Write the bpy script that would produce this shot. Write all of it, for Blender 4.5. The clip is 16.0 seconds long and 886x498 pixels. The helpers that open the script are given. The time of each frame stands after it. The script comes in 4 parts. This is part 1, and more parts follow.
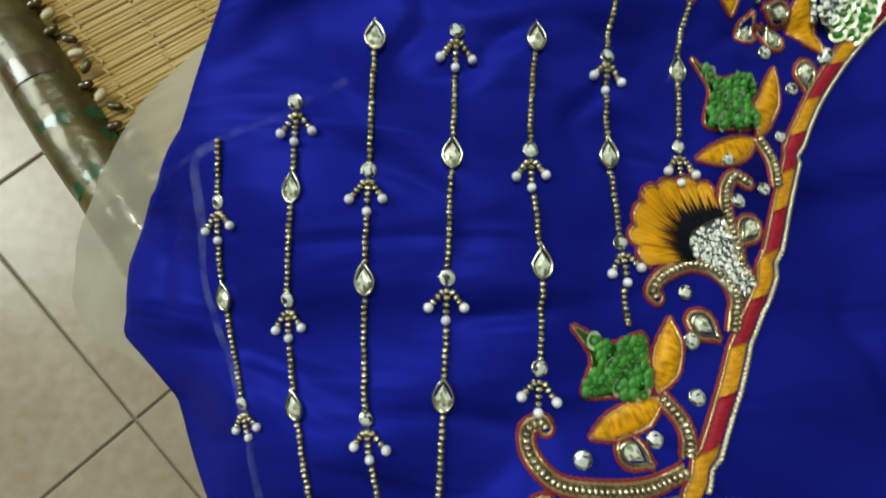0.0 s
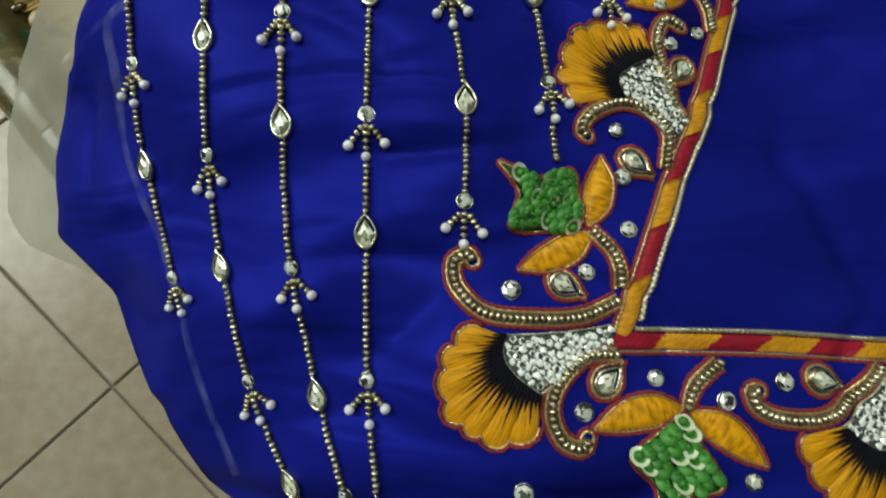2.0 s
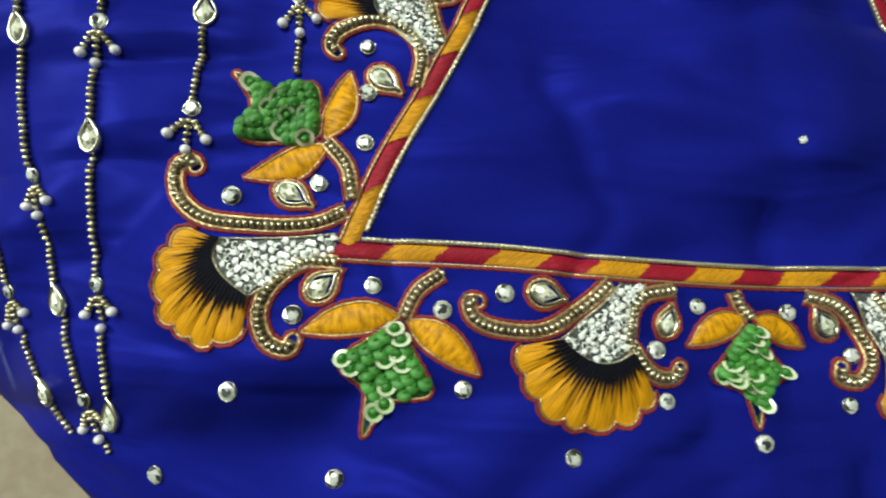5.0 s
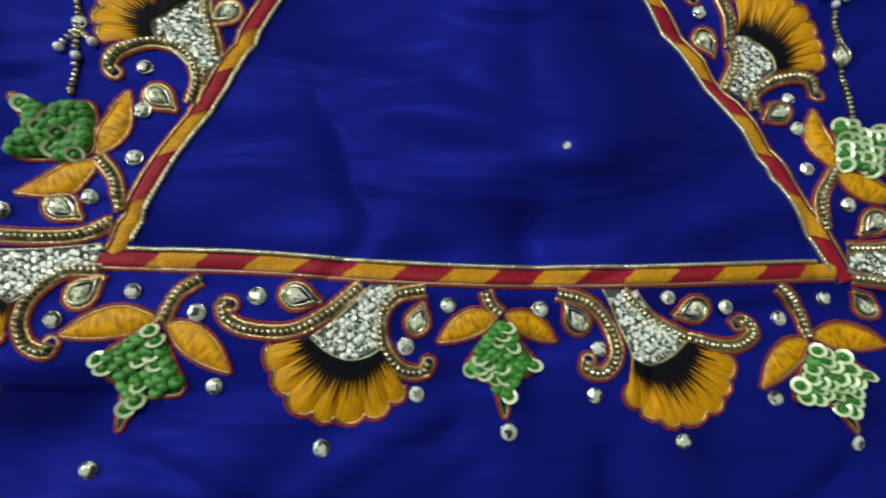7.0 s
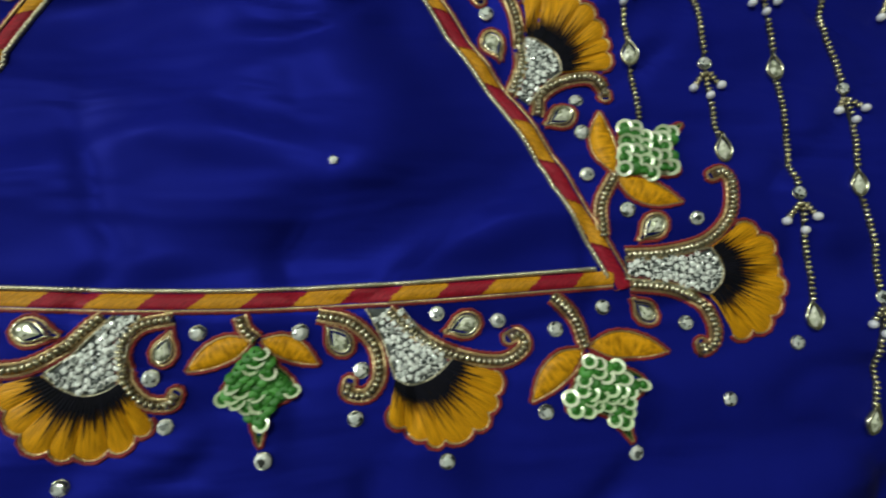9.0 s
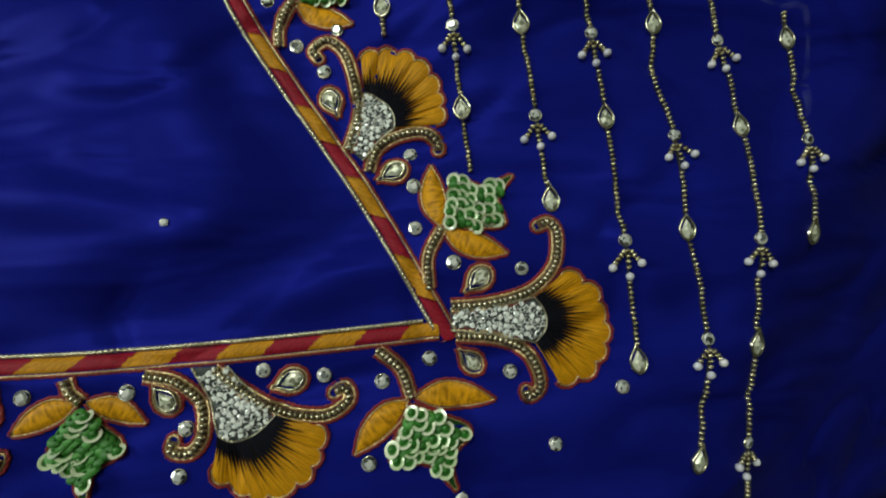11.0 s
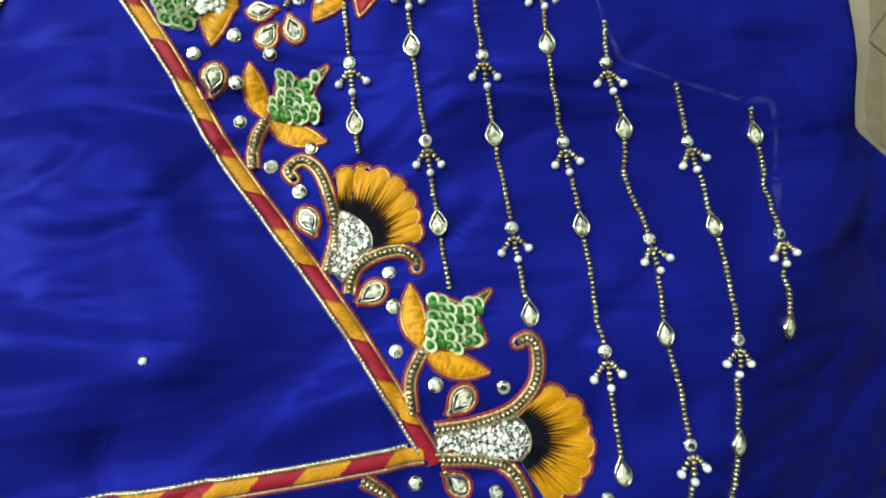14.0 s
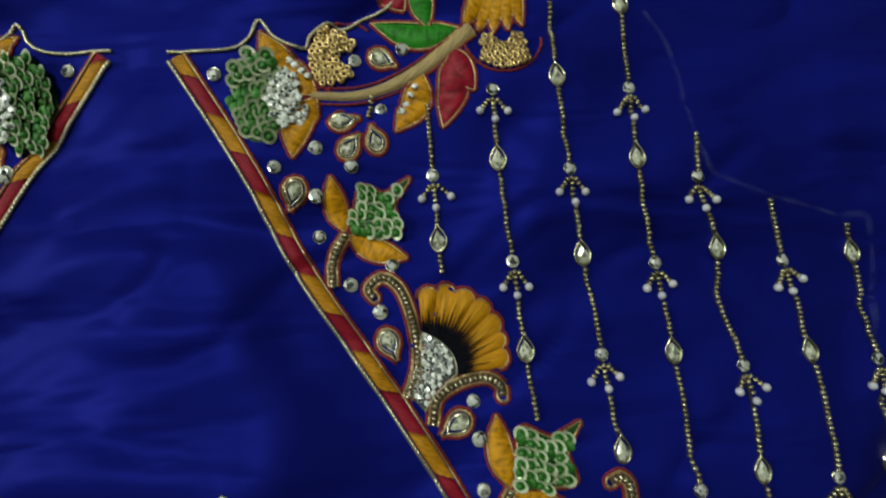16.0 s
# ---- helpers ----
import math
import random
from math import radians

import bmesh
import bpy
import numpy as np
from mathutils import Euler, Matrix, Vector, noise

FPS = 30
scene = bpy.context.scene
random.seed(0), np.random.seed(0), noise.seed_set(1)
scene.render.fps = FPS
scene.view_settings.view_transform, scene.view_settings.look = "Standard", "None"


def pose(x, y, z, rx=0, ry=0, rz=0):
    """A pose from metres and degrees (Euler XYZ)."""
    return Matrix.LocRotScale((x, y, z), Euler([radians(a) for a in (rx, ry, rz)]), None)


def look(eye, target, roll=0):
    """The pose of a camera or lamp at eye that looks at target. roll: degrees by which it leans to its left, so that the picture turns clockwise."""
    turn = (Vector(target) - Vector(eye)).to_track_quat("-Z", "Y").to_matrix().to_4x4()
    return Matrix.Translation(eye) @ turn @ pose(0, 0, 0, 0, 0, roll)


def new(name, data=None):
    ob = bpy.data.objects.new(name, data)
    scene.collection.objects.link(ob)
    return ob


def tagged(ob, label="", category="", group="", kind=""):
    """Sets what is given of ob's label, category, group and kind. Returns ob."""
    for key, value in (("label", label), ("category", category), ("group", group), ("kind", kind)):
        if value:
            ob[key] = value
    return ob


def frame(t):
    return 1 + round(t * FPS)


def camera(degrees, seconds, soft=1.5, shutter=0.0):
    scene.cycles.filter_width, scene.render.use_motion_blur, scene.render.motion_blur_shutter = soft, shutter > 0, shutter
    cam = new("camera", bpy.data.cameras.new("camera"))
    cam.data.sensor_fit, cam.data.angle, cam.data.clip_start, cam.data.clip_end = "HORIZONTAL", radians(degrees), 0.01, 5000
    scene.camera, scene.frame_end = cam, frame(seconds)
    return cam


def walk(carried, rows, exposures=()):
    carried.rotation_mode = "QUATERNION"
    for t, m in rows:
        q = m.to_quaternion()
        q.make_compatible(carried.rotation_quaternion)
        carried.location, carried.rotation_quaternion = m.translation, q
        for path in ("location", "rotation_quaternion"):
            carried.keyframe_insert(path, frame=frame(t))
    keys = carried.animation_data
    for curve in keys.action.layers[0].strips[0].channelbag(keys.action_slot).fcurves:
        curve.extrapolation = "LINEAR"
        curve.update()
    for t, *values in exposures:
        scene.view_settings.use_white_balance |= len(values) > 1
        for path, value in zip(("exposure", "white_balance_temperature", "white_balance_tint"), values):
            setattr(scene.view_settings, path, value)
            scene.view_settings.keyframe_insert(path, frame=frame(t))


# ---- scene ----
cam = camera(88.0, 16.0, soft=2.0, shutter=0.5)
PATH = [
    (0, -0.0809, 0.0408, 0.4832, 9.23, -5.07, 3.24),
    (0.5, -0.0757, 0.0290, 0.4775, 8.18, -5.12, 2.76),
    (1, -0.0701, 0.0213, 0.4753, 7.63, -5.50, 2.24),
    (1.5, -0.0671, 0.0123, 0.4730, 7.50, -5.41, 1.58),
    (2, -0.0610, 0.0030, 0.4753, 8.27, -5.67, 0.59),
    (2.5, -0.0567, -0.0068, 0.4730, 7.67, -5.61, 1.78),
    (3, -0.0460, -0.0137, 0.4740, 7.20, -4.59, 2.53),
    (3.5, -0.0255, -0.0181, 0.4761, 7.04, -4.27, 1.78),
    (3.7, -0.0208, -0.0144, 0.4763, 6.93, -4.06, 1.65),
    (5.8, 0.0313, -0.0180, 0.4916, 7.59, -5.49, 1.89),
    (6, 0.0367, -0.0150, 0.4958, 7.62, -4.61, 1.78),
    (6.5, 0.0539, -0.0135, 0.4937, 7.80, -4.74, 1.45),
    (7, 0.0757, -0.0140, 0.4940, 6.94, -4.49, 0.86),
    (7.5, 0.0918, -0.0193, 0.4941, 6.17, -4.45, 0.46),
    (8, 0.1035, -0.0175, 0.4946, 6.27, -4.52, 0.22),
    (8.5, 0.1160, -0.0122, 0.4948, 5.88, -4.62, -0.16),
    (9, 0.1427, -0.0061, 0.4960, 6.15, -4.99, -1.58),
    (9.5, 0.1578, -0.0043, 0.4975, 6.31, -4.84, -2.30),
    (10, 0.1723, -0.0005, 0.4996, 6.37, -4.93, -2.87),
    (10.2, 0.1790, -0.0009, 0.5009, 6.78, -4.97, -3.01),
    (12.3, 0.2002, 0.0249, 0.5120, 5.83, -5.02, -2.88),
    (12.5, 0.2009, 0.0210, 0.5076, 7.42, -5.62, -2.67),
    (13, 0.1934, 0.0310, 0.5126, 7.37, -5.45, -4.49),
    (13.5, 0.1950, 0.0381, 0.5120, 7.34, -5.35, -5.32),
    (14, 0.2005, 0.0440, 0.5121, 7.10, -5.68, -5.44),
    (14.5, 0.1973, 0.0551, 0.5110, 7.23, -5.79, -5.87),
    (15, 0.1942, 0.0631, 0.5096, 7.48, -5.62, -5.52),
    (15.5, 0.1862, 0.0706, 0.5080, 7.43, -5.28, -5.04),
    (16, 0.1776, 0.0854, 0.5081, 7.51, -5.29, -4.30),
]
walk(cam, [(t, pose(x, y, z, rx, ry, rz)) for t, x, y, z, rx, ry, rz in PATH], [(0, 0.2), (0.5, 0.95), (1, 0.75), (1.5, -0.1), (2, -0.05), (2.5, -0.3), (3, 0.5), (3.5, 0.52), (6, 0.52), (6.5, -0.17), (7, 0.09), (7.5, -0.5), (8, -0.41), (8.5, -0.28), (9, -0.15), (9.5, -0.33), (10, -0.6), (12.5, -0.15), (13, -0.35), (13.5, 0.3), (14, 0.83), (14.5, 0.96), (15, 0.57), (15.5, -0.42), (16, -0.52)])

# ---- light ----
world = bpy.data.worlds.new("world")
scene.world = world
world.use_nodes = True
world.node_tree.nodes["Background"].inputs[0].default_value = (0.75, 0.85, 1.0, 1)
world.node_tree.nodes["Background"].inputs[1].default_value = 0.015


def area_lamp(name, eye, target, sx, sy, watts, colour):
    data = bpy.data.lights.new(name, "AREA")
    data.shape, data.size, data.size_y, data.energy, data.color = "RECTANGLE", sx, sy, watts, colour
    ob = new(name, data)
    ob.matrix_world = look(eye, target)
    return ob


bulb = new("ceiling_bulb", bpy.data.lights.new("ceiling_bulb", "POINT"))
bulb.data.energy, bulb.data.color, bulb.data.shadow_soft_size = 72, (0.93, 1.0, 0.84), 0.12
bulb.location = (-0.4, 1.0, 2.25)
area_lamp("window_light", (-1.93, 0.5, 1.45), (0.0, 0.0, 0.4), 0.8, 0.9, 27, (0.9, 1.0, 0.92))


# ---- materials ----
def material(name, colour, rough=0.5, metal=0.0, grain=0.0, size=400.0, bump=0.0, second=None, **more):
    """A principled surface with noise at two scales in colour, gloss and relief."""
    m = bpy.data.materials.new(name)
    m.use_nodes = True
    nt = m.node_tree
    b = nt.nodes["Principled BSDF"]
    b.inputs["Base Color"].default_value = (*colour, 1)
    b.inputs["Roughness"].default_value, b.inputs["Metallic"].default_value = rough, metal
    for k, v in more.items():
        b.inputs[k.replace("_", " ")].default_value = v
    geo = nt.nodes.new("ShaderNodeNewGeometry")
    fine, broad = nt.nodes.new("ShaderNodeTexNoise"), nt.nodes.new("ShaderNodeTexNoise")
    fine.inputs["Scale"].default_value, broad.inputs["Scale"].default_value = size, size * 0.12
    for n in (fine, broad):
        nt.links.new(geo.outputs["Position"], n.inputs["Vector"])
        n.inputs["Detail"].default_value = 4
    if grain:
        add = nt.nodes.new("ShaderNodeMath")
        nt.links.new(fine.outputs["Fac"], add.inputs[0])
        nt.links.new(broad.outputs["Fac"], add.inputs[1])
        ramp = nt.nodes.new("ShaderNodeMapRange")
        ramp.inputs["From Min"].default_value, ramp.inputs["From Max"].default_value = 0.65, 1.35
        nt.links.new(add.outputs[0], ramp.inputs["Value"])
        mix = nt.nodes.new("ShaderNodeMix")
        mix.data_type = "RGBA"
        dark = second or tuple(c * (1 - grain) for c in colour)
        mix.inputs["A"].default_value, mix.inputs["B"].default_value = (*dark, 1), (*colour, 1)
        nt.links.new(ramp.outputs["Result"], mix.inputs["Factor"])
        nt.links.new(mix.outputs["Result"], b.inputs["Base Color"])
    if bump:
        bn = nt.nodes.new("ShaderNodeBump")
        bn.inputs["Strength"].default_value, bn.inputs["Distance"].default_value = bump, 0.3 / size
        nt.links.new(fine.outputs["Fac"], bn.inputs["Height"])
        nt.links.new(bn.outputs["Normal"], b.inputs["Normal"])
    return m


def thread(name, colour, stripes=55.0, rough=0.45, dark=0.4):
    """Satin stitch: fine threads side by side, running along v of the stitch's own map."""
    m = material(name, colour, rough, 0.0, Specular_IOR_Level=0.18)
    nt = m.node_tree
    b = nt.nodes["Principled BSDF"]
    uv, sep = nt.nodes.new("ShaderNodeUVMap"), nt.nodes.new("ShaderNodeMapping")
    sep.inputs["Scale"].default_value = (stripes, 2.2, 1)
    nt.links.new(uv.outputs[0], sep.inputs["Vector"])
    n = nt.nodes.new("ShaderNodeTexNoise")
    n.inputs["Scale"].default_value, n.inputs["Detail"].default_value = 1.0, 3
    nt.links.new(sep.outputs[0], n.inputs["Vector"])
    ramp = nt.nodes.new("ShaderNodeValToRGB")
    ramp.color_ramp.elements[0].position, ramp.color_ramp.elements[1].position = 0.3, 0.62
    ramp.color_ramp.elements[0].color = (colour[0] * dark, colour[1] * dark * 0.9, colour[2] * dark, 1)
    ramp.color_ramp.elements[1].color = (*colour, 1)
    nt.links.new(n.outputs["Fac"], ramp.inputs[0])
    nt.links.new(ramp.outputs[0], b.inputs["Base Color"])
    bn = nt.nodes.new("ShaderNodeBump")
    bn.inputs["Strength"].default_value, bn.inputs["Distance"].default_value = 0.6, 0.0004
    nt.links.new(n.outputs["Fac"], bn.inputs["Height"])
    nt.links.new(bn.outputs["Normal"], b.inputs["Normal"])
    return m


def varied(m, low, high):
    """Each piece of its own shade."""
    nt = m.node_tree
    b, info = nt.nodes["Principled BSDF"], nt.nodes.new("ShaderNodeObjectInfo")
    mix = nt.nodes.new("ShaderNodeMix")
    mix.data_type = "RGBA"
    mix.inputs["A"].default_value, mix.inputs["B"].default_value = (*low, 1), (*high, 1)
    nt.links.new(info.outputs["Random"], mix.inputs["Factor"])
    nt.links.new(mix.outputs["Result"], b.inputs["Base Color"])
    return m


def silk_material():
    m = material("royal_blue_silk", (0.0085, 0.0128, 0.25), 0.44, 0.15, 0.25, 40.0, 0.0, Specular_IOR_Level=0.03)
    nt = m.node_tree
    b = nt.nodes["Principled BSDF"]
    b.inputs["Specular Tint"].default_value = (0.25, 0.3, 1.0, 1)
    geo = nt.nodes.new("ShaderNodeNewGeometry")
    weave = nt.nodes.new("ShaderNodeMapping")
    weave.inputs["Scale"].default_value = (5200, 900, 900)
    nt.links.new(geo.outputs["Position"], weave.inputs["Vector"])
    n1, n2 = nt.nodes.new("ShaderNodeTexNoise"), nt.nodes.new("ShaderNodeTexNoise")
    n1.inputs["Scale"].default_value, n2.inputs["Scale"].default_value, n2.inputs["Detail"].default_value = 1.0, 1.0, 2
    nt.links.new(weave.outputs[0], n1.inputs["Vector"])
    crease = nt.nodes.new("ShaderNodeMapping")
    crease.inputs["Scale"].default_value = (13, 46, 20)
    crease.inputs["Rotation"].default_value = (0, 0, -0.12)
    nt.links.new(geo.outputs["Position"], crease.inputs["Vector"])
    nt.links.new(crease.outputs[0], n2.inputs["Vector"])
    n2.inputs["Distortion"].default_value = 0.5
    b1, b2 = nt.nodes.new("ShaderNodeBump"), nt.nodes.new("ShaderNodeBump")
    b1.inputs["Strength"].default_value, b1.inputs["Distance"].default_value = 0.25, 0.0001
    b2.inputs["Strength"].default_value, b2.inputs["Distance"].default_value = 1.0, 0.004
    nt.links.new(n1.outputs["Fac"], b1.inputs["Height"])
    nt.links.new(n2.outputs["Fac"], b2.inputs["Height"])
    slack, n3, b3 = nt.nodes.new("ShaderNodeMapping"), nt.nodes.new("ShaderNodeTexNoise"), nt.nodes.new("ShaderNodeBump")
    slack.inputs["Scale"].default_value = (8, 13, 9)
    slack.inputs["Rotation"].default_value = (0, 0, 0.35)
    nt.links.new(geo.outputs["Position"], slack.inputs["Vector"])
    nt.links.new(slack.outputs[0], n3.inputs["Vector"])
    n3.inputs["Scale"].default_value, n3.inputs["Detail"].default_value, n3.inputs["Distortion"].default_value = 1.0, 1.2, 0.8
    b3.inputs["Strength"].default_value, b3.inputs["Distance"].default_value = 1.0, 0.038
    nt.links.new(n3.outputs["Fac"], b3.inputs["Height"])
    nt.links.new(b3.outputs["Normal"], b2.inputs["Normal"])
    nt.links.new(b2.outputs["Normal"], b1.inputs["Normal"])
    nt.links.new(b1.outputs["Normal"], b.inputs["Normal"])
    return m


def veil_material():
    m = material("beige_lining", (0.38, 0.345, 0.265), 0.55, 0.0, 0.25, 60.0, 0.2, Sheen_Weight=0.3)
    nt = m.node_tree
    out, b = nt.nodes["Material Output"], nt.nodes["Principled BSDF"]
    clear, mix = nt.nodes.new("ShaderNodeBsdfTransparent"), nt.nodes.new("ShaderNodeMixShader")
    mix.inputs[0].default_value = 0.72
    nt.links.new(clear.outputs[0], mix.inputs[1])
    nt.links.new(b.outputs[0], mix.inputs[2])
    nt.links.new(mix.outputs[0], out.inputs["Surface"])
    return m


SILK, VEIL = silk_material(), veil_material()


def chalk_material(name, thick):
    """Chalk rubbed thin: the silk shows through between the grains."""
    m = material(name, (0.4, 0.45, 0.75), 0.9, 0.0)
    nt = m.node_tree
    out, b = nt.nodes["Material Output"], nt.nodes["Principled BSDF"]
    clear, mix = nt.nodes.new("ShaderNodeBsdfTransparent"), nt.nodes.new("ShaderNodeMixShader")
    geo, n = nt.nodes.new("ShaderNodeNewGeometry"), nt.nodes.new("ShaderNodeTexNoise")
    n.inputs["Scale"].default_value = 160.0
    nt.links.new(geo.outputs["Position"], n.inputs["Vector"])
    lower = nt.nodes.new("ShaderNodeMapRange")
    lower.inputs["From Min"].default_value, lower.inputs["From Max"].default_value, lower.inputs["To Max"].default_value = 0.3, 0.75, thick
    nt.links.new(n.outputs["Fac"], lower.inputs["Value"])
    nt.links.new(lower.outputs["Result"], mix.inputs[0])
    nt.links.new(clear.outputs[0], mix.inputs[1])
    nt.links.new(b.outputs[0], mix.inputs[2])
    nt.links.new(mix.outputs[0], out.inputs["Surface"])
    return m


CHALK, CHALK_FAINT = chalk_material("tailor_chalk", 0.15), chalk_material("rubbed_tailor_chalk", 0.075)
GOLD = varied(material("antique_gold_bead", (0.5, 0.4, 0.2), 0.22, 0.9, bump=0.12, size=1500.0), (0.36, 0.315, 0.21), (0.74, 0.67, 0.49))
ZARI = material("gold_zari_cord", (0.84, 0.62, 0.33), 0.28, 0.75, 0.45, 1600.0, 0.3)
LOOP_GOLD = material("bright_gold_wire", (0.9, 0.66, 0.3), 0.3, 0.8, 0.4, 1500.0, 0.3)
SILVER = material("silver_zari_cord", (0.74, 0.68, 0.5), 0.3, 0.75, 0.45, 1600.0, 0.3)
BEZEL = material("pale_gold_bezel", (0.74, 0.7, 0.56), 0.2, 1.0, 0.3, 900.0, 0.1)
PEARL = varied(material("pearl", (0.72, 0.72, 0.8), 0.22, 0.0, Coat_Weight=0.5), (0.62, 0.62, 0.72), (0.8, 0.79, 0.84))


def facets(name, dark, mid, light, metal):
    """A cut stone on foil: its reflections painted as random dark-to-white facet colours."""
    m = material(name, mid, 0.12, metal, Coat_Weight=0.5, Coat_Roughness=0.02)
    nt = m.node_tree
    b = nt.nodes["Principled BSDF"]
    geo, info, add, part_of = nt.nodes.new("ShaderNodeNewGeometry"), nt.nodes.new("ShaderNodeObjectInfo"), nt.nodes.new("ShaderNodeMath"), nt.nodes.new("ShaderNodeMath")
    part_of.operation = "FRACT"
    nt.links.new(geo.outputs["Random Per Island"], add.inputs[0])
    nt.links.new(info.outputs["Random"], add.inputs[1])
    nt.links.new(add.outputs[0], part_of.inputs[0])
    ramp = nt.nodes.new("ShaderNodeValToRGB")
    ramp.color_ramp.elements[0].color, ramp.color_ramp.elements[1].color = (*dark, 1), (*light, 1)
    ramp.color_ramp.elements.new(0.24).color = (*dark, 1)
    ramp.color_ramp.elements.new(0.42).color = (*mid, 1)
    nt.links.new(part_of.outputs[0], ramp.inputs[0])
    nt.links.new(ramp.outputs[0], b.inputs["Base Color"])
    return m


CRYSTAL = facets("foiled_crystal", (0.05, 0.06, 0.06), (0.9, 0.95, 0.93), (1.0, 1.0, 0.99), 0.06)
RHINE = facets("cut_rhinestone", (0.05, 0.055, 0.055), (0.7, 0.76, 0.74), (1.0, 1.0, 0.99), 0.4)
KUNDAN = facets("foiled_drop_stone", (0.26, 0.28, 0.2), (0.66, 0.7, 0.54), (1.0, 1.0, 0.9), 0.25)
FOIL = material("grey_foil_ground", (0.1, 0.115, 0.12), 0.5, 0.2, 0.6, 1200.0, 0.4)
YELLOW = thread("mustard_thread", (0.78, 0.36, 0.008))
BLACKT = thread("black_thread", (0.003, 0.003, 0.009), 70.0, 0.85)
# near-black, so that the thread carries the shade along the beads
SHADE_THREAD = material("bead_shade_thread", (0.015, 0.015, 0.03), 0.7, 0.0, 0.4, 900.0)
REDT = material("crimson_thread", (0.29, 0.011, 0.016), 0.7, 0.0, 0.5, 1400.0, 0.5, Sheen_Weight=0.1)
REDS = thread("crimson_satin_stitch", (0.38, 0.013, 0.035), 40.0)
BANDY = thread("mustard_satin_stitch", (0.72, 0.33, 0.015), 40.0)
BRONZE = thread("bronze_ground_stitch", (0.16, 0.1, 0.05), 40.0)
GREENT = thread("green_satin_stitch", (0.03, 0.3, 0.02), 60.0)
STEMT = thread("gold_stem_stitch", (0.62, 0.47, 0.22), 26.0, dark=0.5)
SEQUIN = varied(material("green_sequin", (0.05, 0.3, 0.05), 0.55, 0.0, Coat_Weight=0.12, Coat_Roughness=0.35), (0.024, 0.16, 0.017), (0.07, 0.3, 0.045))
SEQUIN_RIM = varied(material("pale_sequin_rim", (0.6, 0.75, 0.5), 0.25, 0.2, Coat_Weight=0.8, Coat_Roughness=0.15), (0.6, 0.74, 0.46), (0.92, 0.96, 0.76))
RAIL = material("olive_gold_lacquer", (0.13, 0.1, 0.024), 0.36, 0.2, 0.75, 60.0, 0.3, Coat_Weight=0.2)
LASH = material("brown_plastic_strip", (0.1, 0.055, 0.02), 0.25, 0.0, 0.5, 120.0, 0.2, Coat_Weight=0.5)
GREENP = material("green_plastic_strip", (0.02, 0.09, 0.035), 0.25, 0.0, 0.4, 120.0, 0.2, Coat_Weight=0.5)
REED = varied(material("straw_reed", (0.5, 0.35, 0.12), 0.45, 0.0, bump=0.3, size=300.0), (0.36, 0.23, 0.065), (0.46, 0.31, 0.1))
STRAW = material("pale_straw_end", (0.6, 0.5, 0.32), 0.4, 0.0, 0.3, 200.0, 0.3)
WOOD = material("dark_wood", (0.16, 0.09, 0.04), 0.5, 0.0, 0.4, 60.0, 0.3)
BLANKET = material("grey_blanket", (0.3, 0.28, 0.26), 0.9, 0.0, 0.3, 200.0, 0.5)
CEILING = material("ceiling_paint", (0.5, 0.5, 0.46), 0.8, 0.0, 0.1, 30.0, 0.1)
PAINT = material("wall_paint", (0.13, 0.14, 0.115), 0.8, 0.0, 0.1, 30.0, 0.1)
GROUT = material("grey_grout", (0.27, 0.235, 0.2), 0.9, 0.0, 0.4, 90.0, 0.3)
TILE = material("cream_ceramic_tile", (0.4, 0.345, 0.275), 0.32, 0.0, 0.35, 75.0, 0.04, second=(0.31, 0.235, 0.165))

# ---- building helpers ----
H = 0.365


def sag(u, start, k, knee, first=0.0):
    v = max(0.0, u - start)
    return first * v + (k * v * v if v < knee else k * knee * knee + 2 * k * knee * (v - knee))


def hollow(x, y):
    """The dips of the cloth beside both arms of the neckline."""
    sx = 0.042 if x < 0.05 else 0.030
    first = 0.0135 * math.exp(-0.5 * (((x - 0.05) / sx) ** 2 + ((y - 0.12) / 0.042) ** 2))
    return first + 0.009 * math.exp(-0.5 * (((x - 0.165) / 0.03) ** 2 + ((y - 0.1) / 0.036) ** 2))


def cloth(x, y):
    """Height of the blouse cloth: flat on its support, sinking past both sides and at the near corner."""
    return H - sag(-x - 0.55 * y, 0.045, 3.2, 0.08, 0.2) - sag(x - 0.2 - 0.6 * y, 0.1, 8, 0.026) - 1.5 * max(0.0, -0.615 * x - 0.79 * y - 0.125) - hollow(x, y)


def folds(x, y):
    """Soft creases of the pressed silk."""
    a = noise.noise(Vector((x * 9 + 3, y * 24, 0.3)))
    b = noise.noise(Vector((x * 26, y * 17 + 5, 1.7)))
    c = abs(noise.noise(Vector((x * 7 - y * 9, y * 12 + x * 4, 4.1))))
    d = abs(noise.noise(Vector((x * 16 + y * 5, y * 30 - x * 6, 9.3))))
    pressed = math.exp(-abs(x - 0.112) / 0.012) + math.exp(-abs(y - 0.054 - 0.05 * (x - 0.11)) / 0.012)
    return 0.0016 * a + 0.0009 * b - 0.002 * max(0.0, 0.16 - c) / 0.16 - 0.0016 * max(0.0, 0.12 - d) / 0.12 - 0.002 * pressed


def ground(x, y):
    return cloth(x, y) + folds(x, y)


def at(x, y, h=0.0):
    """A place h mm over the cloth, from mm in its plan."""
    x, y = x / 1000, y / 1000
    return Vector((x, y, ground(x, y) + h / 1000))


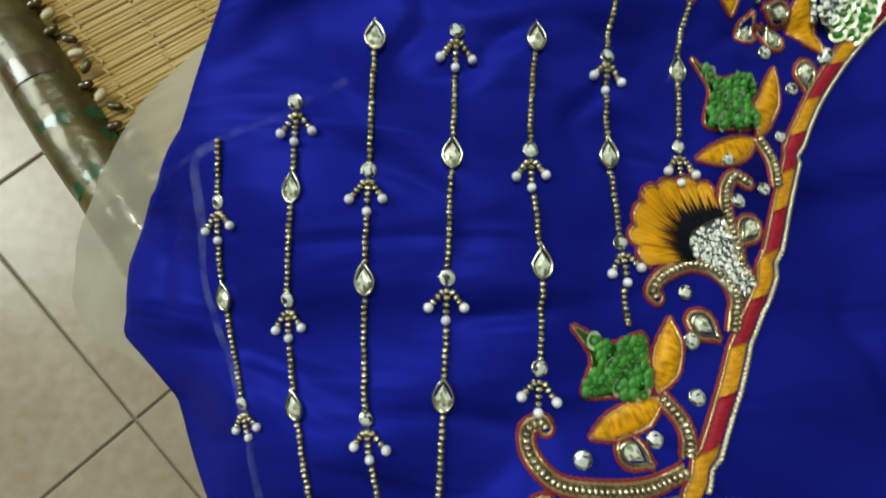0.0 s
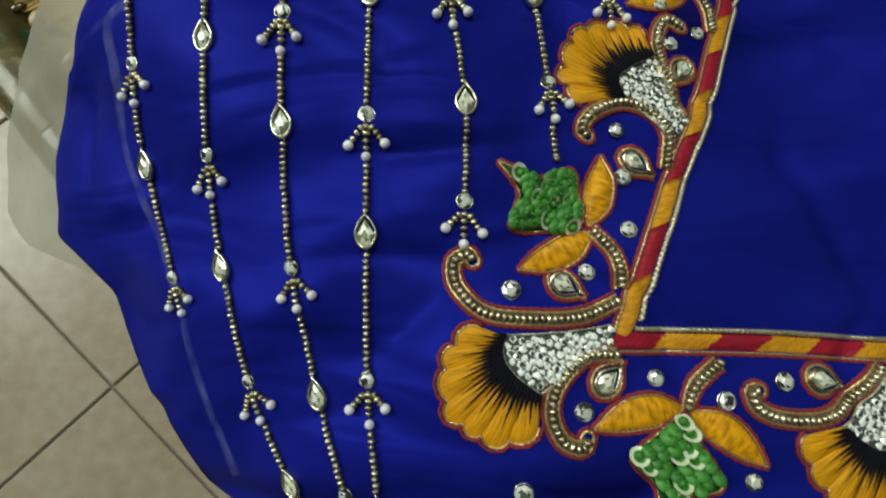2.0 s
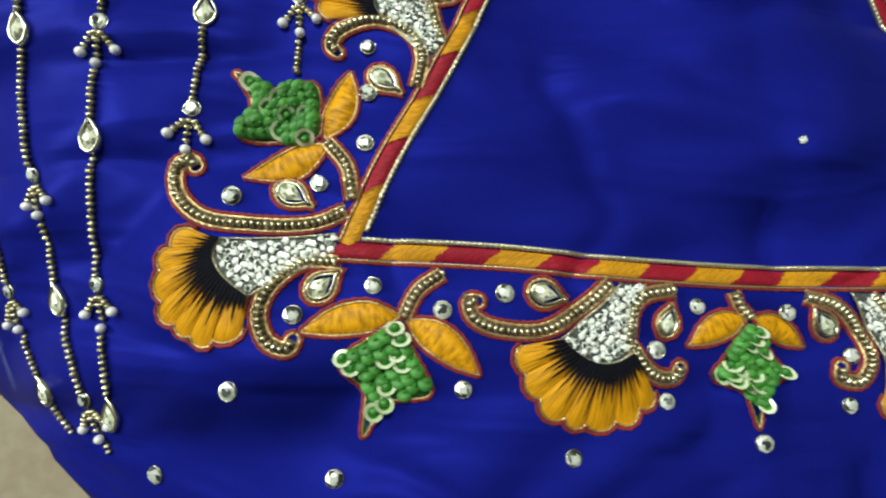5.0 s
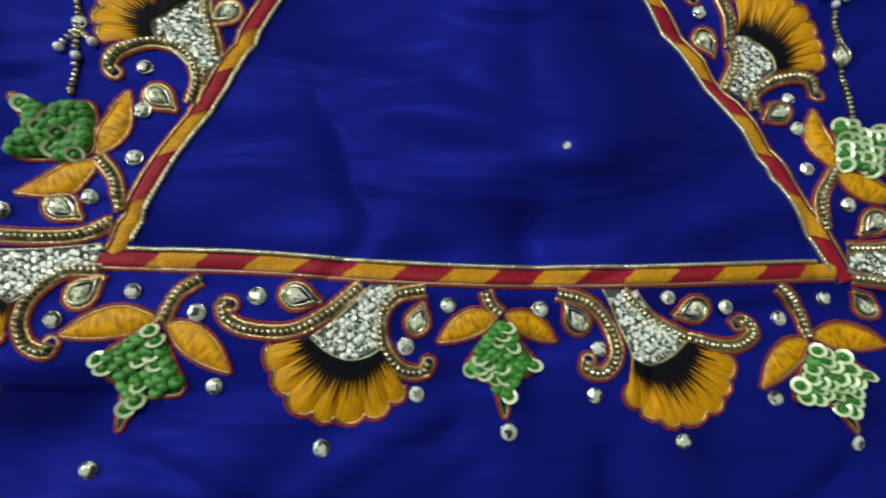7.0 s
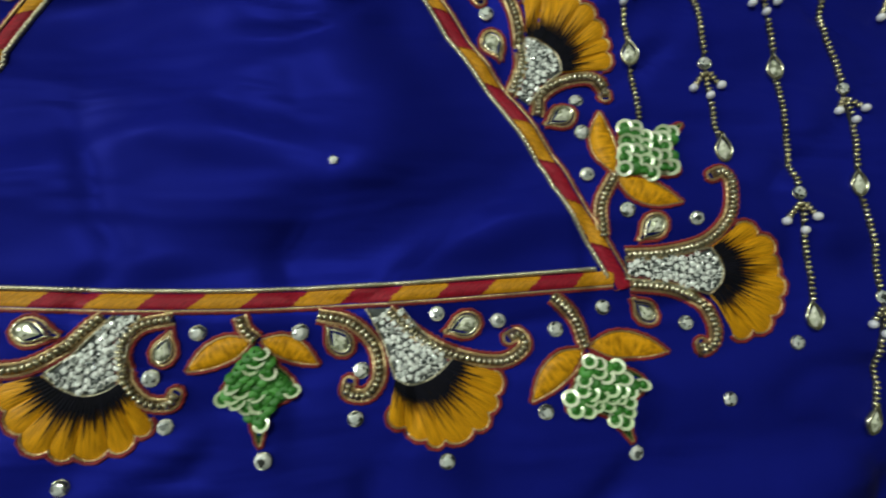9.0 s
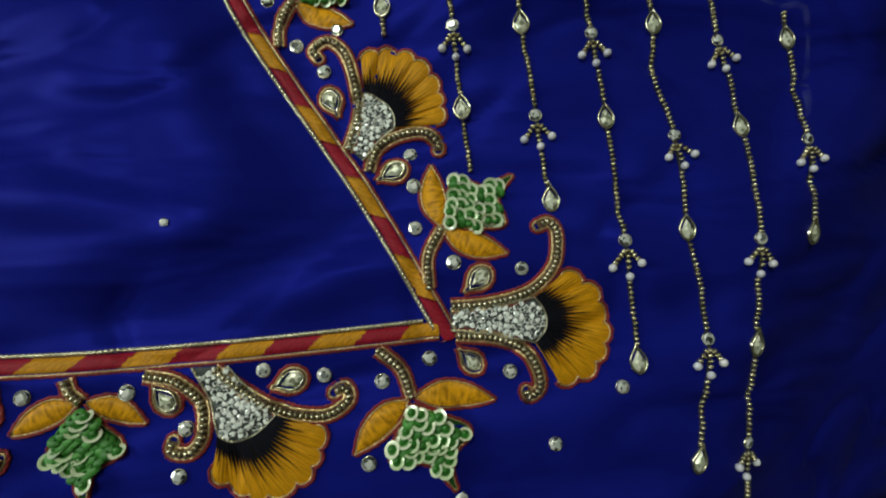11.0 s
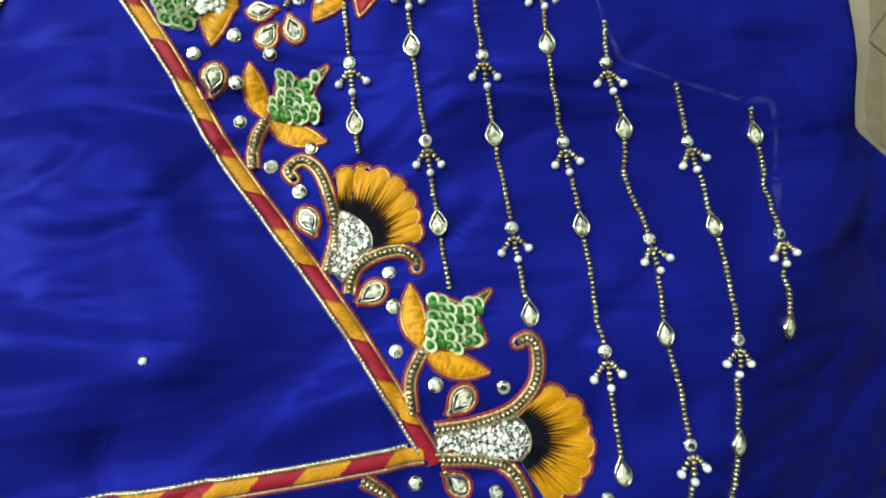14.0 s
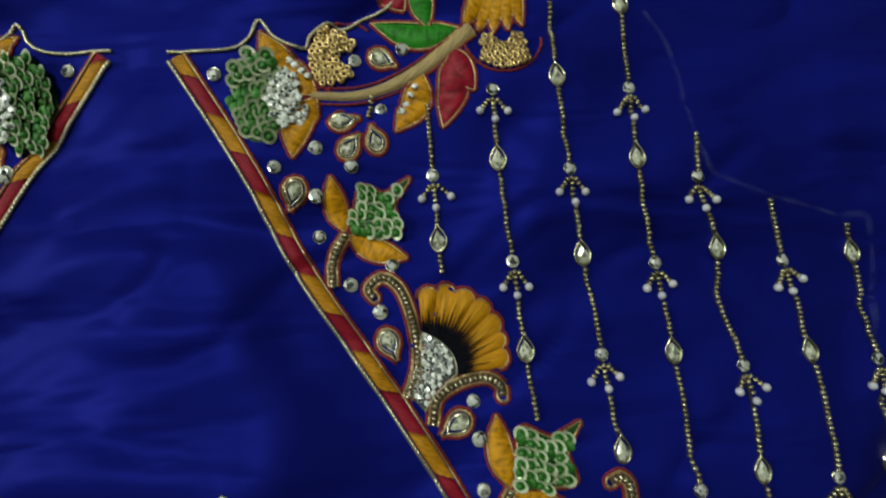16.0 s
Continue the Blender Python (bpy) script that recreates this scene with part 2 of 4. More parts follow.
def stand(x, y, turn=0.0, h=0.0, tip=0.0, scale=1.0):
    """The pose of a small thing sewn to the cloth; its y axis points along turn (radians from +y, to the left)."""
    px, py = x / 1000, y / 1000
    e = 0.002
    n = Vector((cloth(px - e, py) - cloth(px + e, py), cloth(px, py - e) - cloth(px, py + e), 2 * e)).normalized()
    q = Vector((0, 0, 1)).rotation_difference(n)
    return Matrix.LocRotScale(at(x, y, h), q @ Euler((tip, 0, turn)).to_quaternion(), Vector((scale, scale, scale)))


def mesh_of(name, bm, mat, smooth=True):
    me = bpy.data.meshes.new(name)
    bm.to_mesh(me)
    bm.free()
    me.materials.append(mat)
    if smooth:
        me.polygons.foreach_set("use_smooth", [True] * len(me.polygons))
    return me


def thing(name, x, y, label, category, group="", kind=""):
    ob = new(name)
    ob.empty_display_size = 0.002
    ob.location = at(x, y)
    return tagged(ob, label, category, group, kind)


def under(ob, parent):
    up, m = parent, Matrix()
    while up:
        m = Matrix.Translation(-up.location) if up.type == "EMPTY" else m
        up = up.parent
    ob.parent = parent
    ob.matrix_parent_inverse = Matrix.Translation(-parent.location) if parent.type == "EMPTY" else parent.matrix_basis.inverted()
    return ob


def part(name, bm, mat, parent, label="", smooth=True):
    """One mesh, built in world places, under a thing."""
    ob = under(new(name, mesh_of(name, bm, mat, smooth)), parent)
    return tagged(ob, label)


def piece(name, me, parent, m, label=""):
    """A piece that shares its mesh with others, at a pose."""
    ob = under(new(name, me), parent)
    ob.matrix_basis = m
    return tagged(ob, label)


def spline(pts, step=0.4):
    """A smooth line through plan points (mm), cut into even steps."""
    p = [Vector(q) for q in pts]
    p = [p[0] * 2 - p[1]] + p + [p[-1] * 2 - p[-2]]
    fine = []
    for i in range(1, len(p) - 2):
        for k in range(24):
            t = k / 24
            fine.append(0.5 * (2 * p[i] + (p[i + 1] - p[i - 1]) * t + (2 * p[i - 1] - 5 * p[i] + 4 * p[i + 1] - p[i + 2]) * t * t + (3 * p[i] - p[i - 1] - 3 * p[i + 1] + p[i + 2]) * t ** 3))
    fine.append(p[-2])
    out, left = [fine[0]], step
    for a, b in zip(fine, fine[1:]):
        d = (b - a).length
        while d >= left and d > 0:
            a = a + (b - a) * (left / d)
            out.append(a)
            d, left = (b - a).length, step
        left -= d
    return out


def aside(line, off):
    """The line moved off mm to its left."""
    out = []
    for i, q in enumerate(line):
        d = (line[min(i + 1, len(line) - 1)] - line[max(i - 1, 0)])
        d = d.normalized() if d.length > 1e-9 else Vector((1, 0))
        out.append(q + Vector((-d.y, d.x)) * off)
    return out


def sweep(bm, line, r, h, flat=0.6, twist=2.2, sides=6):
    """A twisted cord along a plan line: an oval section that turns as it goes."""
    rings, run = [], 0.0
    for i, q in enumerate(line):
        d = line[min(i + 1, len(line) - 1)] - line[max(i - 1, 0)]
        if d.length < 1e-9:
            continue
        d.normalize()
        if rings:
            run += (q - last).length
        last = q
        c, ang = at(q.x, q.y, h), run * twist
        n = Vector((-d.y, d.x, 0))
        ring = []
        for k in range(sides):
            a = 2 * math.pi * k / sides
            u, v = math.cos(a) * r, math.sin(a) * r * flat
            uu, vv = u * math.cos(ang) - v * math.sin(ang), u * math.sin(ang) + v * math.cos(ang)
            ring.append(bm.verts.new(c + (n * uu + Vector((0, 0, vv))) / 1000))
        rings.append(ring)
    for a, b in zip(rings, rings[1:]):
        for k in range(sides):
            bm.faces.new((a[k], a[(k + 1) % sides], b[(k + 1) % sides], b[k]))
    for end in (rings[0][::-1], rings[-1]):
        bm.faces.new(end)
    return bm


def cord(name, line, r, h, mat, parent, flat=0.6, twist=2.2, label=""):
    return part(name, sweep(bmesh.new(), line, r, h, flat, twist), mat, parent, label)


def closed(pts, step=0.4):
    """A smooth ring through plan points."""
    line = spline([pts[-1], *pts, pts[0], pts[1]], step)
    first = min(range(len(line) // 2), key=lambda i: (line[i] - Vector(pts[0])).length)
    end = min(range(len(line) // 2, len(line)), key=lambda i: (line[i] - Vector(pts[0])).length)
    return line[first:end + 1]


def quilt(bm, grid, uvs):
    """A sheet over rows of places, with a map for its threads."""
    layer = bm.loops.layers.uv.verify()
    vs = [[bm.verts.new(p) for p in row] for row in grid]
    for i in range(len(vs) - 1):
        for j in range(len(vs[0]) - 1):
            f = bm.faces.new((vs[i][j], vs[i + 1][j], vs[i + 1][j + 1], vs[i][j + 1]))
            for l, (a, b) in zip(f.loops, ((i, j), (i + 1, j), (i + 1, j + 1), (i, j + 1))):
                l[layer].uv = uvs[a][b]
    bm.normal_update()
    if sum(f.normal.z for f in bm.faces) < 0:
        bmesh.ops.reverse_faces(bm, faces=bm.faces[:])
    return bm


# ---- small shared shapes (metres) ----
def bead_mesh(name, r, tall, mat, seg=10, rings=6):
    bm = bmesh.new()
    bmesh.ops.create_uvsphere(bm, u_segments=seg, v_segments=rings, radius=r / 1000)
    bmesh.ops.scale(bm, vec=(1, tall, 1), verts=bm.verts)
    return mesh_of(name, bm, mat)


def layered(name, outlines, mat, smooth=False, cut=False):
    """Rings of plan points with heights (mm), joined upwards and capped: a cut stone."""
    bm = bmesh.new()
    rings = [[bm.verts.new((x / 1000, y / 1000, h / 1000)) for x, y in pts] for pts, h in outlines]
    n = len(rings[0])
    for a, b in zip(rings, rings[1:]):
        for k in range(n):
            bm.faces.new((a[k], a[(k + 1) % n], b[(k + 1) % n], b[k]))
    bm.faces.new(rings[-1])
    bm.faces.new(rings[0][::-1])
    if cut:
        bmesh.ops.split_edges(bm, edges=bm.edges[:])
    return mesh_of(name, bm, mat, smooth)


def circle(r, n=10, turn=0.0):
    return [(r * math.cos(2 * math.pi * k / n + turn), r * math.sin(2 * math.pi * k / n + turn)) for k in range(n)]


def drop(w, l, n=14):
    """A teardrop with its point at +y."""
    out = []
    for k in range(n):
        a = 2 * math.pi * k / n
        out.append((w * math.sin(a) * (1 - 0.42 * max(0.0, math.cos(a))) * (0.0 if k == 0 else 1), l * (math.cos(a) * 0.5 + (0.16 if k == 0 else 0))))
    return out


def rim_mesh(name, outer, inner, h, mat):
    """A raised rim between two outlines."""
    bm = bmesh.new()
    n = len(outer)
    mid = [((a + c) / 2, (b + d) / 2) for (a, b), (c, d) in zip(outer, inner)]
    rings = [[bm.verts.new((x / 1000, y / 1000, z / 1000)) for x, y in pts] for pts, z in ((outer, 0), (outer, h * 0.7), (mid, h), (inner, h * 0.7), (inner, 0.2))]
    for a, b in zip(rings, rings[1:]):
        for k in range(n):
            bm.faces.new((a[k], a[(k + 1) % n], b[(k + 1) % n], b[k]))
    return mesh_of(name, bm, mat)


def shrunk(pts, f):
    return [(x * f, y * f) for x, y in pts]


BEAD = bead_mesh("bead", 1.1, 0.66, GOLD)
FAT_BEAD = bead_mesh("scroll_bead", 1.34, 0.62, GOLD)
PEARL_ME = bead_mesh("pearl", 1.35, 1.0, PEARL, 12, 8)
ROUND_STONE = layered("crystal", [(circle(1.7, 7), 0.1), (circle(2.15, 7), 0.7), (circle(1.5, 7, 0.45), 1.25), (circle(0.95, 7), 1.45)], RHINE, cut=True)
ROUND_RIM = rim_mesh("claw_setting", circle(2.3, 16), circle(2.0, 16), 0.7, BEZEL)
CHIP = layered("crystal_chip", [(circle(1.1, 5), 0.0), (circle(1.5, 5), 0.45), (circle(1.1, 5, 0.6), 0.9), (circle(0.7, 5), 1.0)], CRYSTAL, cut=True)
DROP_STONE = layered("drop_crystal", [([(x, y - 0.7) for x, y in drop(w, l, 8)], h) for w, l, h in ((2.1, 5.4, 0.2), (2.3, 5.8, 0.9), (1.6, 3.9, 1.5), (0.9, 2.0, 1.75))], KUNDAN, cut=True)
LOOP = rim_mesh("gold_loop", circle(1.35, 10), circle(0.5, 10), 1.1, LOOP_GOLD)
DROP_RIM = rim_mesh("bezel", drop(3.15, 9.2, 28), drop(2.45, 7.0, 28), 1.5, BEZEL)


def sequin_mesh(pale):
    """A sequin: flat with a broad pale rim, its glint painted in, or turned over so that its cup stands up as a dome.
    """
    bm = bmesh.new()
    prof = ((0.4, 0.0), (0.9, 0.2), (1.35, 0.5), (1.5, 0.6), (2.5, 0.78)) if pale else ((0.3, 0.7), (1.0, 0.62), (1.6, 0.4), (1.95, 0.0), (2.1, -0.4))
    n = 14
    rings = [[bm.verts.new((q * math.cos(2 * math.pi * k / n) / 1000, q * math.sin(2 * math.pi * k / n) / 1000, z / 1000)) for k in range(n)] for q, z in prof]
    for a, b in zip(rings, rings[1:]):
        for k in range(n):
            bm.faces.new((a[k], b[k], b[(k + 1) % n], a[(k + 1) % n]))
    me = mesh_of("sequin", bm, SEQUIN)
    if pale:
        me.materials.append(SEQUIN_RIM)
        for f in me.polygons:
            f.material_index = int(f.center.to_2d().length > 0.0015)
    return me


SEQUIN_ME, SEQUIN_PALE = sequin_mesh(False), sequin_mesh(True)

# ---- room ----
def box(name, lo, hi, mat, kind="structure", parent=None):
    bm = bmesh.new()
    bmesh.ops.create_cube(bm, size=1.0)
    lo, hi = Vector(lo), Vector(hi)
    bmesh.ops.transform(bm, matrix=Matrix.Translation((lo + hi) / 2) @ Matrix.Diagonal((*(hi - lo), 1)), verts=bm.verts)
    ob = new(name, mesh_of(name, bm, mat, False))
    return tagged(under(ob, parent) if parent else ob, kind=kind)


floor = tagged(box("floor", (-2, -2, -0.13), (2, 2, -0.033), GROUT), "cream mottled ceramic floor tiles with grey joints", "floor")
tagged(box("ceiling", (-2.1, -2.1, 2.7), (2.1, 2.1, 2.8), CEILING), "plain white painted ceiling", "ceiling")
tagged(box("wall_north", (-2, 2, -0.1), (2, 2.1, 2.7), PAINT), "plain painted wall", "wall")
tagged(box("wall_south", (-2, -2.1, -0.1), (2, -2, 2.7), PAINT), "plain painted wall", "wall")
tagged(box("wall_east", (2, -2.1, -0.1), (2.1, 2.1, 2.7), PAINT), "plain painted wall", "wall")


def window_wall():
    """The west wall with its window opening, in four blocks of one mesh."""
    bm = bmesh.new()
    for y0, y1, z0, z1 in ((-2.1, -0.1, -0.1, 2.7), (1.1, 2.1, -0.1, 2.7), (-0.1, 1.1, -0.1, 0.85), (-0.1, 1.1, 2.05, 2.7)):
        m = Matrix.Translation((-2.05, (y0 + y1) / 2, (z0 + z1) / 2)) @ Matrix.Diagonal((0.1, y1 - y0, z1 - z0, 1))
        bmesh.ops.create_cube(bm, size=1.0, matrix=m)
    return tagged(new("wall_west", mesh_of("wall_west", bm, PAINT, False)), "painted wall with a window opening", "wall", kind="structure")


window_wall()


# ---- cot with its straw mat ----
RAIL_DIR, RAIL_SIDE = Vector((0.623, -0.782, 0)), Vector((0.782, 0.623, 0))
RAIL_AT = RAIL_SIDE * -0.121 + Vector((0, 0, 0.232))


def rod(a, b, r, seg=16, wobble=0.0, rings=40):
    """A rod from a to b with slightly uneven girth."""
    bm = bmesh.new()
    d = (b - a).normalized()
    s = d.cross(Vector((0, 0, 1)))
    s = s.normalized() if s.length > 0.01 else Vector((1, 0, 0))
    up = s.cross(d)
    loops = []
    for i in range(rings + 1):
        c = a.lerp(b, i / rings)
        loops.append([])
        for k in range(seg):
            t = 2 * math.pi * k / seg
            n = s * math.cos(t) + up * math.sin(t)
            rr = r * (1 + wobble * noise.noise(c * 18 + n * 0.6))
            loops[-1].append(bm.verts.new(c + n * rr))
    for p, q in zip(loops, loops[1:]):
        for k in range(seg):
            bm.faces.new((p[k], p[(k + 1) % seg], q[(k + 1) % seg], q[k]))
    bm.faces.new(loops[0][::-1])
    bm.faces.new(loops[-1])
    return bm


def cot():
    base = new("cot")
    base.location = (0.25, 0.1, 0)
    tagged(base, "low cot with olive gold rail, lashed straw mat on tiled floor", "cot")
    far = RAIL_SIDE * 0.85
    for off, length in ((Vector(), 0.95), (far, 0.95)):
        part("rail", rod(RAIL_AT + off - RAIL_DIR * 0.6, RAIL_AT + off + RAIL_DIR * length, 0.0185, 20, 0.12, 90), RAIL, base, "shiny olive gold rail")
    for k in (-0.58, 0.93):
        part("end_rail", rod(RAIL_AT + RAIL_DIR * k, RAIL_AT + RAIL_DIR * k + far, 0.017), WOOD, base)
        for off in (Vector(), far):
            foot = RAIL_AT + RAIL_DIR * k + off
            part("leg", rod(Vector((foot.x, foot.y, -0.03)), foot + Vector((0, 0, 0.03)), 0.024), WOOD, base)
    rng = random.Random(4)
    reed = rod(Vector((0.012, 0, 0)), Vector((0.84, 0, 0)), 0.0016, 6, 0.25, 8)
    reed_me = mesh_of("reed", reed, REED)
    turn = math.atan2(RAIL_SIDE.y, RAIL_SIDE.x)
    for k in range(230):
        p = RAIL_AT + RAIL_DIR * (-0.42 + k * 0.0024) + Vector((0, 0, 0.006 + rng.uniform(-0.0006, 0.0006)))
        piece("reed", reed_me, base, Matrix.LocRotScale(p, Euler((rng.uniform(0, 6), rng.uniform(-0.002, 0.002), turn + rng.uniform(-0.006, 0.006))), None))
    bm = bmesh.new()
    for k in range(26):
        a = RAIL_AT + RAIL_DIR * -0.42 + RAIL_SIDE * (0.03 + k * 0.03) + Vector((0, 0, 0.0078))
        for j in range(70):
            p = a + RAIL_DIR * (j * 0.008)
            bmesh.ops.create_cube(bm, size=1.0, matrix=Matrix.Translation(p) @ Matrix.Rotation(turn + 0.35, 4, "Z") @ Matrix.Diagonal((0.0012, 0.0052, 0.001, 1)))
    tagged(part("mat_binding", bm, REED, base, "", False), kind="stuff")
    for k in range(34):
        c = RAIL_AT + RAIL_DIR * (-0.4 + k * 0.0165 + rng.uniform(-0.004, 0.004))
        bm = bmesh.new()
        loops = []
        w = rng.uniform(0.004, 0.0075)
        slant = rng.uniform(-0.012, 0.012)
        for i in range(19):
            t = math.radians(-40 + 245 * i / 18)
            r = 0.0188 + 0.0008 * noise.noise(Vector((k * 3.1, i * 0.6, 0)))
            q = c - RAIL_SIDE * math.cos(t) * -r + Vector((0, 0, math.sin(t) * r)) + RAIL_DIR * slant * (i / 18 - 0.5)
            loops.append((bm.verts.new(q - RAIL_DIR * w), bm.verts.new(q + Vector((0, 0, 0.0003))), bm.verts.new(q + RAIL_DIR * w)))
        for p, q in zip(loops, loops[1:]):
            bm.faces.new((p[0], p[1], q[1], q[0]))
            bm.faces.new((p[1], p[2], q[2], q[1]))
        part("lashing", bm, GREENP if k in (8, 9, 10, 20, 21) else (LASH if k % 3 == 0 else RAIL), base, "glossy plastic lashing strip")
    for k in range(60):
        c = RAIL_AT + RAIL_DIR * (-0.4 + k * 0.0092) + RAIL_SIDE * (0.021 + rng.uniform(-0.003, 0.004)) + Vector((0, 0, 0.011))
        bm = bmesh.new()
        bmesh.ops.create_uvsphere(bm, u_segments=8, v_segments=5, radius=1.0, matrix=Matrix.Translation(c) @ Matrix.Rotation(turn + rng.uniform(-0.7, 0.7), 4, "Z") @ Matrix.Diagonal((0.0045, 0.0026, 0.002, 1)))
        part("knot", bm, (RAIL, LASH, STRAW)[k % 3], base, "glossy knotted strip")


cot()


def blanket():
    """The folded blanket that carries the cloth on the cot; its top takes the cloth's shape."""
    bm = bmesh.new()
    n = 28
    rows = []
    for i in range(n + 1):
        rows.append([])
        for j in range(n + 1):
            x, y = 0.005 + 0.3 * i / n, -0.01 + 0.26 * j / n
            side = min(i, j, n - i, n - j)
            rows[-1].append(bm.verts.new((x, y, cloth(x, y) - 0.005 - 0.02 * max(0.0, 1 - side / 3) ** 2)))
    for i in range(n):
        for j in range(n):
            bm.faces.new((rows[i][j], rows[i + 1][j], rows[i + 1][j + 1], rows[i][j + 1]))
    rim = [e for e in bm.edges if e.is_boundary]
    made = bmesh.ops.extrude_edge_only(bm, edges=rim)["geom"]
    for v in made:
        if isinstance(v, bmesh.types.BMVert):
            v.co.z = 0.24
    bmesh.ops.holes_fill(bm, edges=[e for e in bm.edges if e.is_boundary], sides=0)
    bmesh.ops.recalc_face_normals(bm, faces=bm.faces[:])
    tagged(new("folded_blanket", mesh_of("folded_blanket", bm, BLANKET)), "folded grey blanket under the blouse cloth on the cot", "blanket")


blanket()


# ---- the blouse cloth and its lining ----
def edge(pts, y):
    for (x0, y0), (x1, y1) in zip(pts, pts[1:]):
        if y1 <= y <= y0:
            f = (y0 - y) / (y0 - y1)
            return x0 + (x1 - x0) * f
    return pts[0][0] if y > pts[0][1] else pts[-1][0]


BLUE_LEFT = [(-130, 300), (-139.6, 130), (-150, 101), (-164.5, 80), (-180, 55.7), (-186, 31), (-159, 10), (-145, -24), (-121.5, -50), (-95, -63), (-72, -74), (-45, -88), (-15, -150)]
LINING_LEFT = [(-118, 300), (-139, 140), (-142, 122), (-168.5, 107.6), (-194.6, 87.5), (-217, 63), (-223, 40.5), (-210, 29.6), (-160, 13), (-130, -24), (-105, -50), (-55, -74), (-10, -150)]


def sheet(name, left, right, y0, y1, low, mat, rows, cols):
    bm = bmesh.new()
    grid = []
    for i in range(rows + 1):
        y = y0 + (y1 - y0) * i / rows
        a = edge(left, y)
        b = right(y)
        grid.append([])
        for j in range(cols + 1):
            x = a + (b - a) * j / cols
            q = at(x, y, low)
            if low < -0.3:
                q.z += 0.0012 * noise.noise(Vector((x * 0.03, y * 0.03, 2)))
            grid[-1].append(q)
    vs = [[bm.verts.new(p) for p in row] for row in grid]
    for i in range(rows):
        for j in range(cols):
            bm.faces.new((vs[i][j], vs[i][j + 1], vs[i + 1][j + 1], vs[i + 1][j]))
    return mesh_of(name, bm, mat)


blouse = new("blouse_cloth", sheet("blouse_cloth", BLUE_LEFT, lambda y: min(560, 382 + 3 * max(0.0, 95 - y)), -150, 300, 0.0, SILK, 190, 220))
tagged(blouse, "royal blue silk blouse cloth, softly creased, spread over a cot", "cloth")
thick = blouse.modifiers.new("thickness", "SOLIDIFY")
thick.thickness, thick.offset = 0.0003, -1
lining = new("lining_cloth", sheet("lining_cloth", LINING_LEFT, lambda y: min(566, 394 + 3 * max(0.0, 95 - y)), -140, 296, -2.2, VEIL, 90, 110))
tagged(lining, "sheer beige lining cloth showing past the blue silk", "lining")


def chalk(pts, w, mat):
    line = spline(pts, 1.0)
    bm = bmesh.new()
    rows = []
    for i, (a, b) in enumerate(zip(aside(line, w / 2), aside(line, -w / 2))):
        f = 0.8 + 0.4 * noise.noise(Vector((i * 0.06, pts[0][0], 0)))
        m = (a + b) / 2
        a, b = m + (a - m) * f, m + (b - m) * f
        rows.append((bm.verts.new(at(a.x, a.y, 0.12)), bm.verts.new(at(b.x, b.y, 0.12))))
    for p, q in zip(rows, rows[1:]):
        bm.faces.new((p[0], p[1], q[1], q[0]))
    ob = new("chalk_line", mesh_of("chalk_line", bm, mat))
    ob.parent = blouse
    tagged(ob, "faint pale tailor's chalk line")


chalk([(-137.4, 91), (-147, 85), (-144, 67), (-142, 46.5), (-134, 26), (-127.6, 9), (-122, -15), (-108, -46)], 3.8, CHALK)
chalk([(-159, 83), (-137.4, 91.2), (-118, 97), (-100, 106)], 2.6, CHALK_FAINT)
chalk([(334, 106.5), (344.5, 104.5), (342, 78), (340, 54)], 2.8, CHALK_FAINT)
chalk([(270, 184), (278.4, 166.5), (284, 133), (294.4, 120.6), (334, 106.5)], 2.0, CHALK_FAINT)


# ---- embroidery ----
RNG = random.Random(11)


def heading(dx, dy):
    return math.atan2(-dx, dy)


def set_drop(parent, x, y, dx, dy, scale=1.0):
    rim = piece("bezel", DROP_RIM, parent, stand(x, y, heading(dx, dy) + RNG.uniform(-0.12, 0.12), 0.0, 0, scale))
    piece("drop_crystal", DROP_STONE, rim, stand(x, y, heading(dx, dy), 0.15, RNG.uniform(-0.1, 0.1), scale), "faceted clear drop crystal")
    return rim


def set_round(parent, x, y, scale=1.0):
    a = RNG.uniform(0, 6)
    rim = piece("claw_setting", ROUND_RIM, parent, stand(x, y, a, 0.0, RNG.uniform(-0.12, 0.12), scale))
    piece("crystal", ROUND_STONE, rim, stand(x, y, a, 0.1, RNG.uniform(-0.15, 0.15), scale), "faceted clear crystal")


def bead_row(parent, a, b, pitch=1.55, me=None, name="bead"):
    d = b - a
    n = max(1, round(d.length / pitch))
    for k in range(n):
        p = a + d * ((k + 0.5) / n)
        piece(name, me or BEAD, parent, stand(p.x + RNG.uniform(-0.12, 0.12), p.y, heading(d.x, d.y) + RNG.uniform(-0.15, 0.15), 0.8))


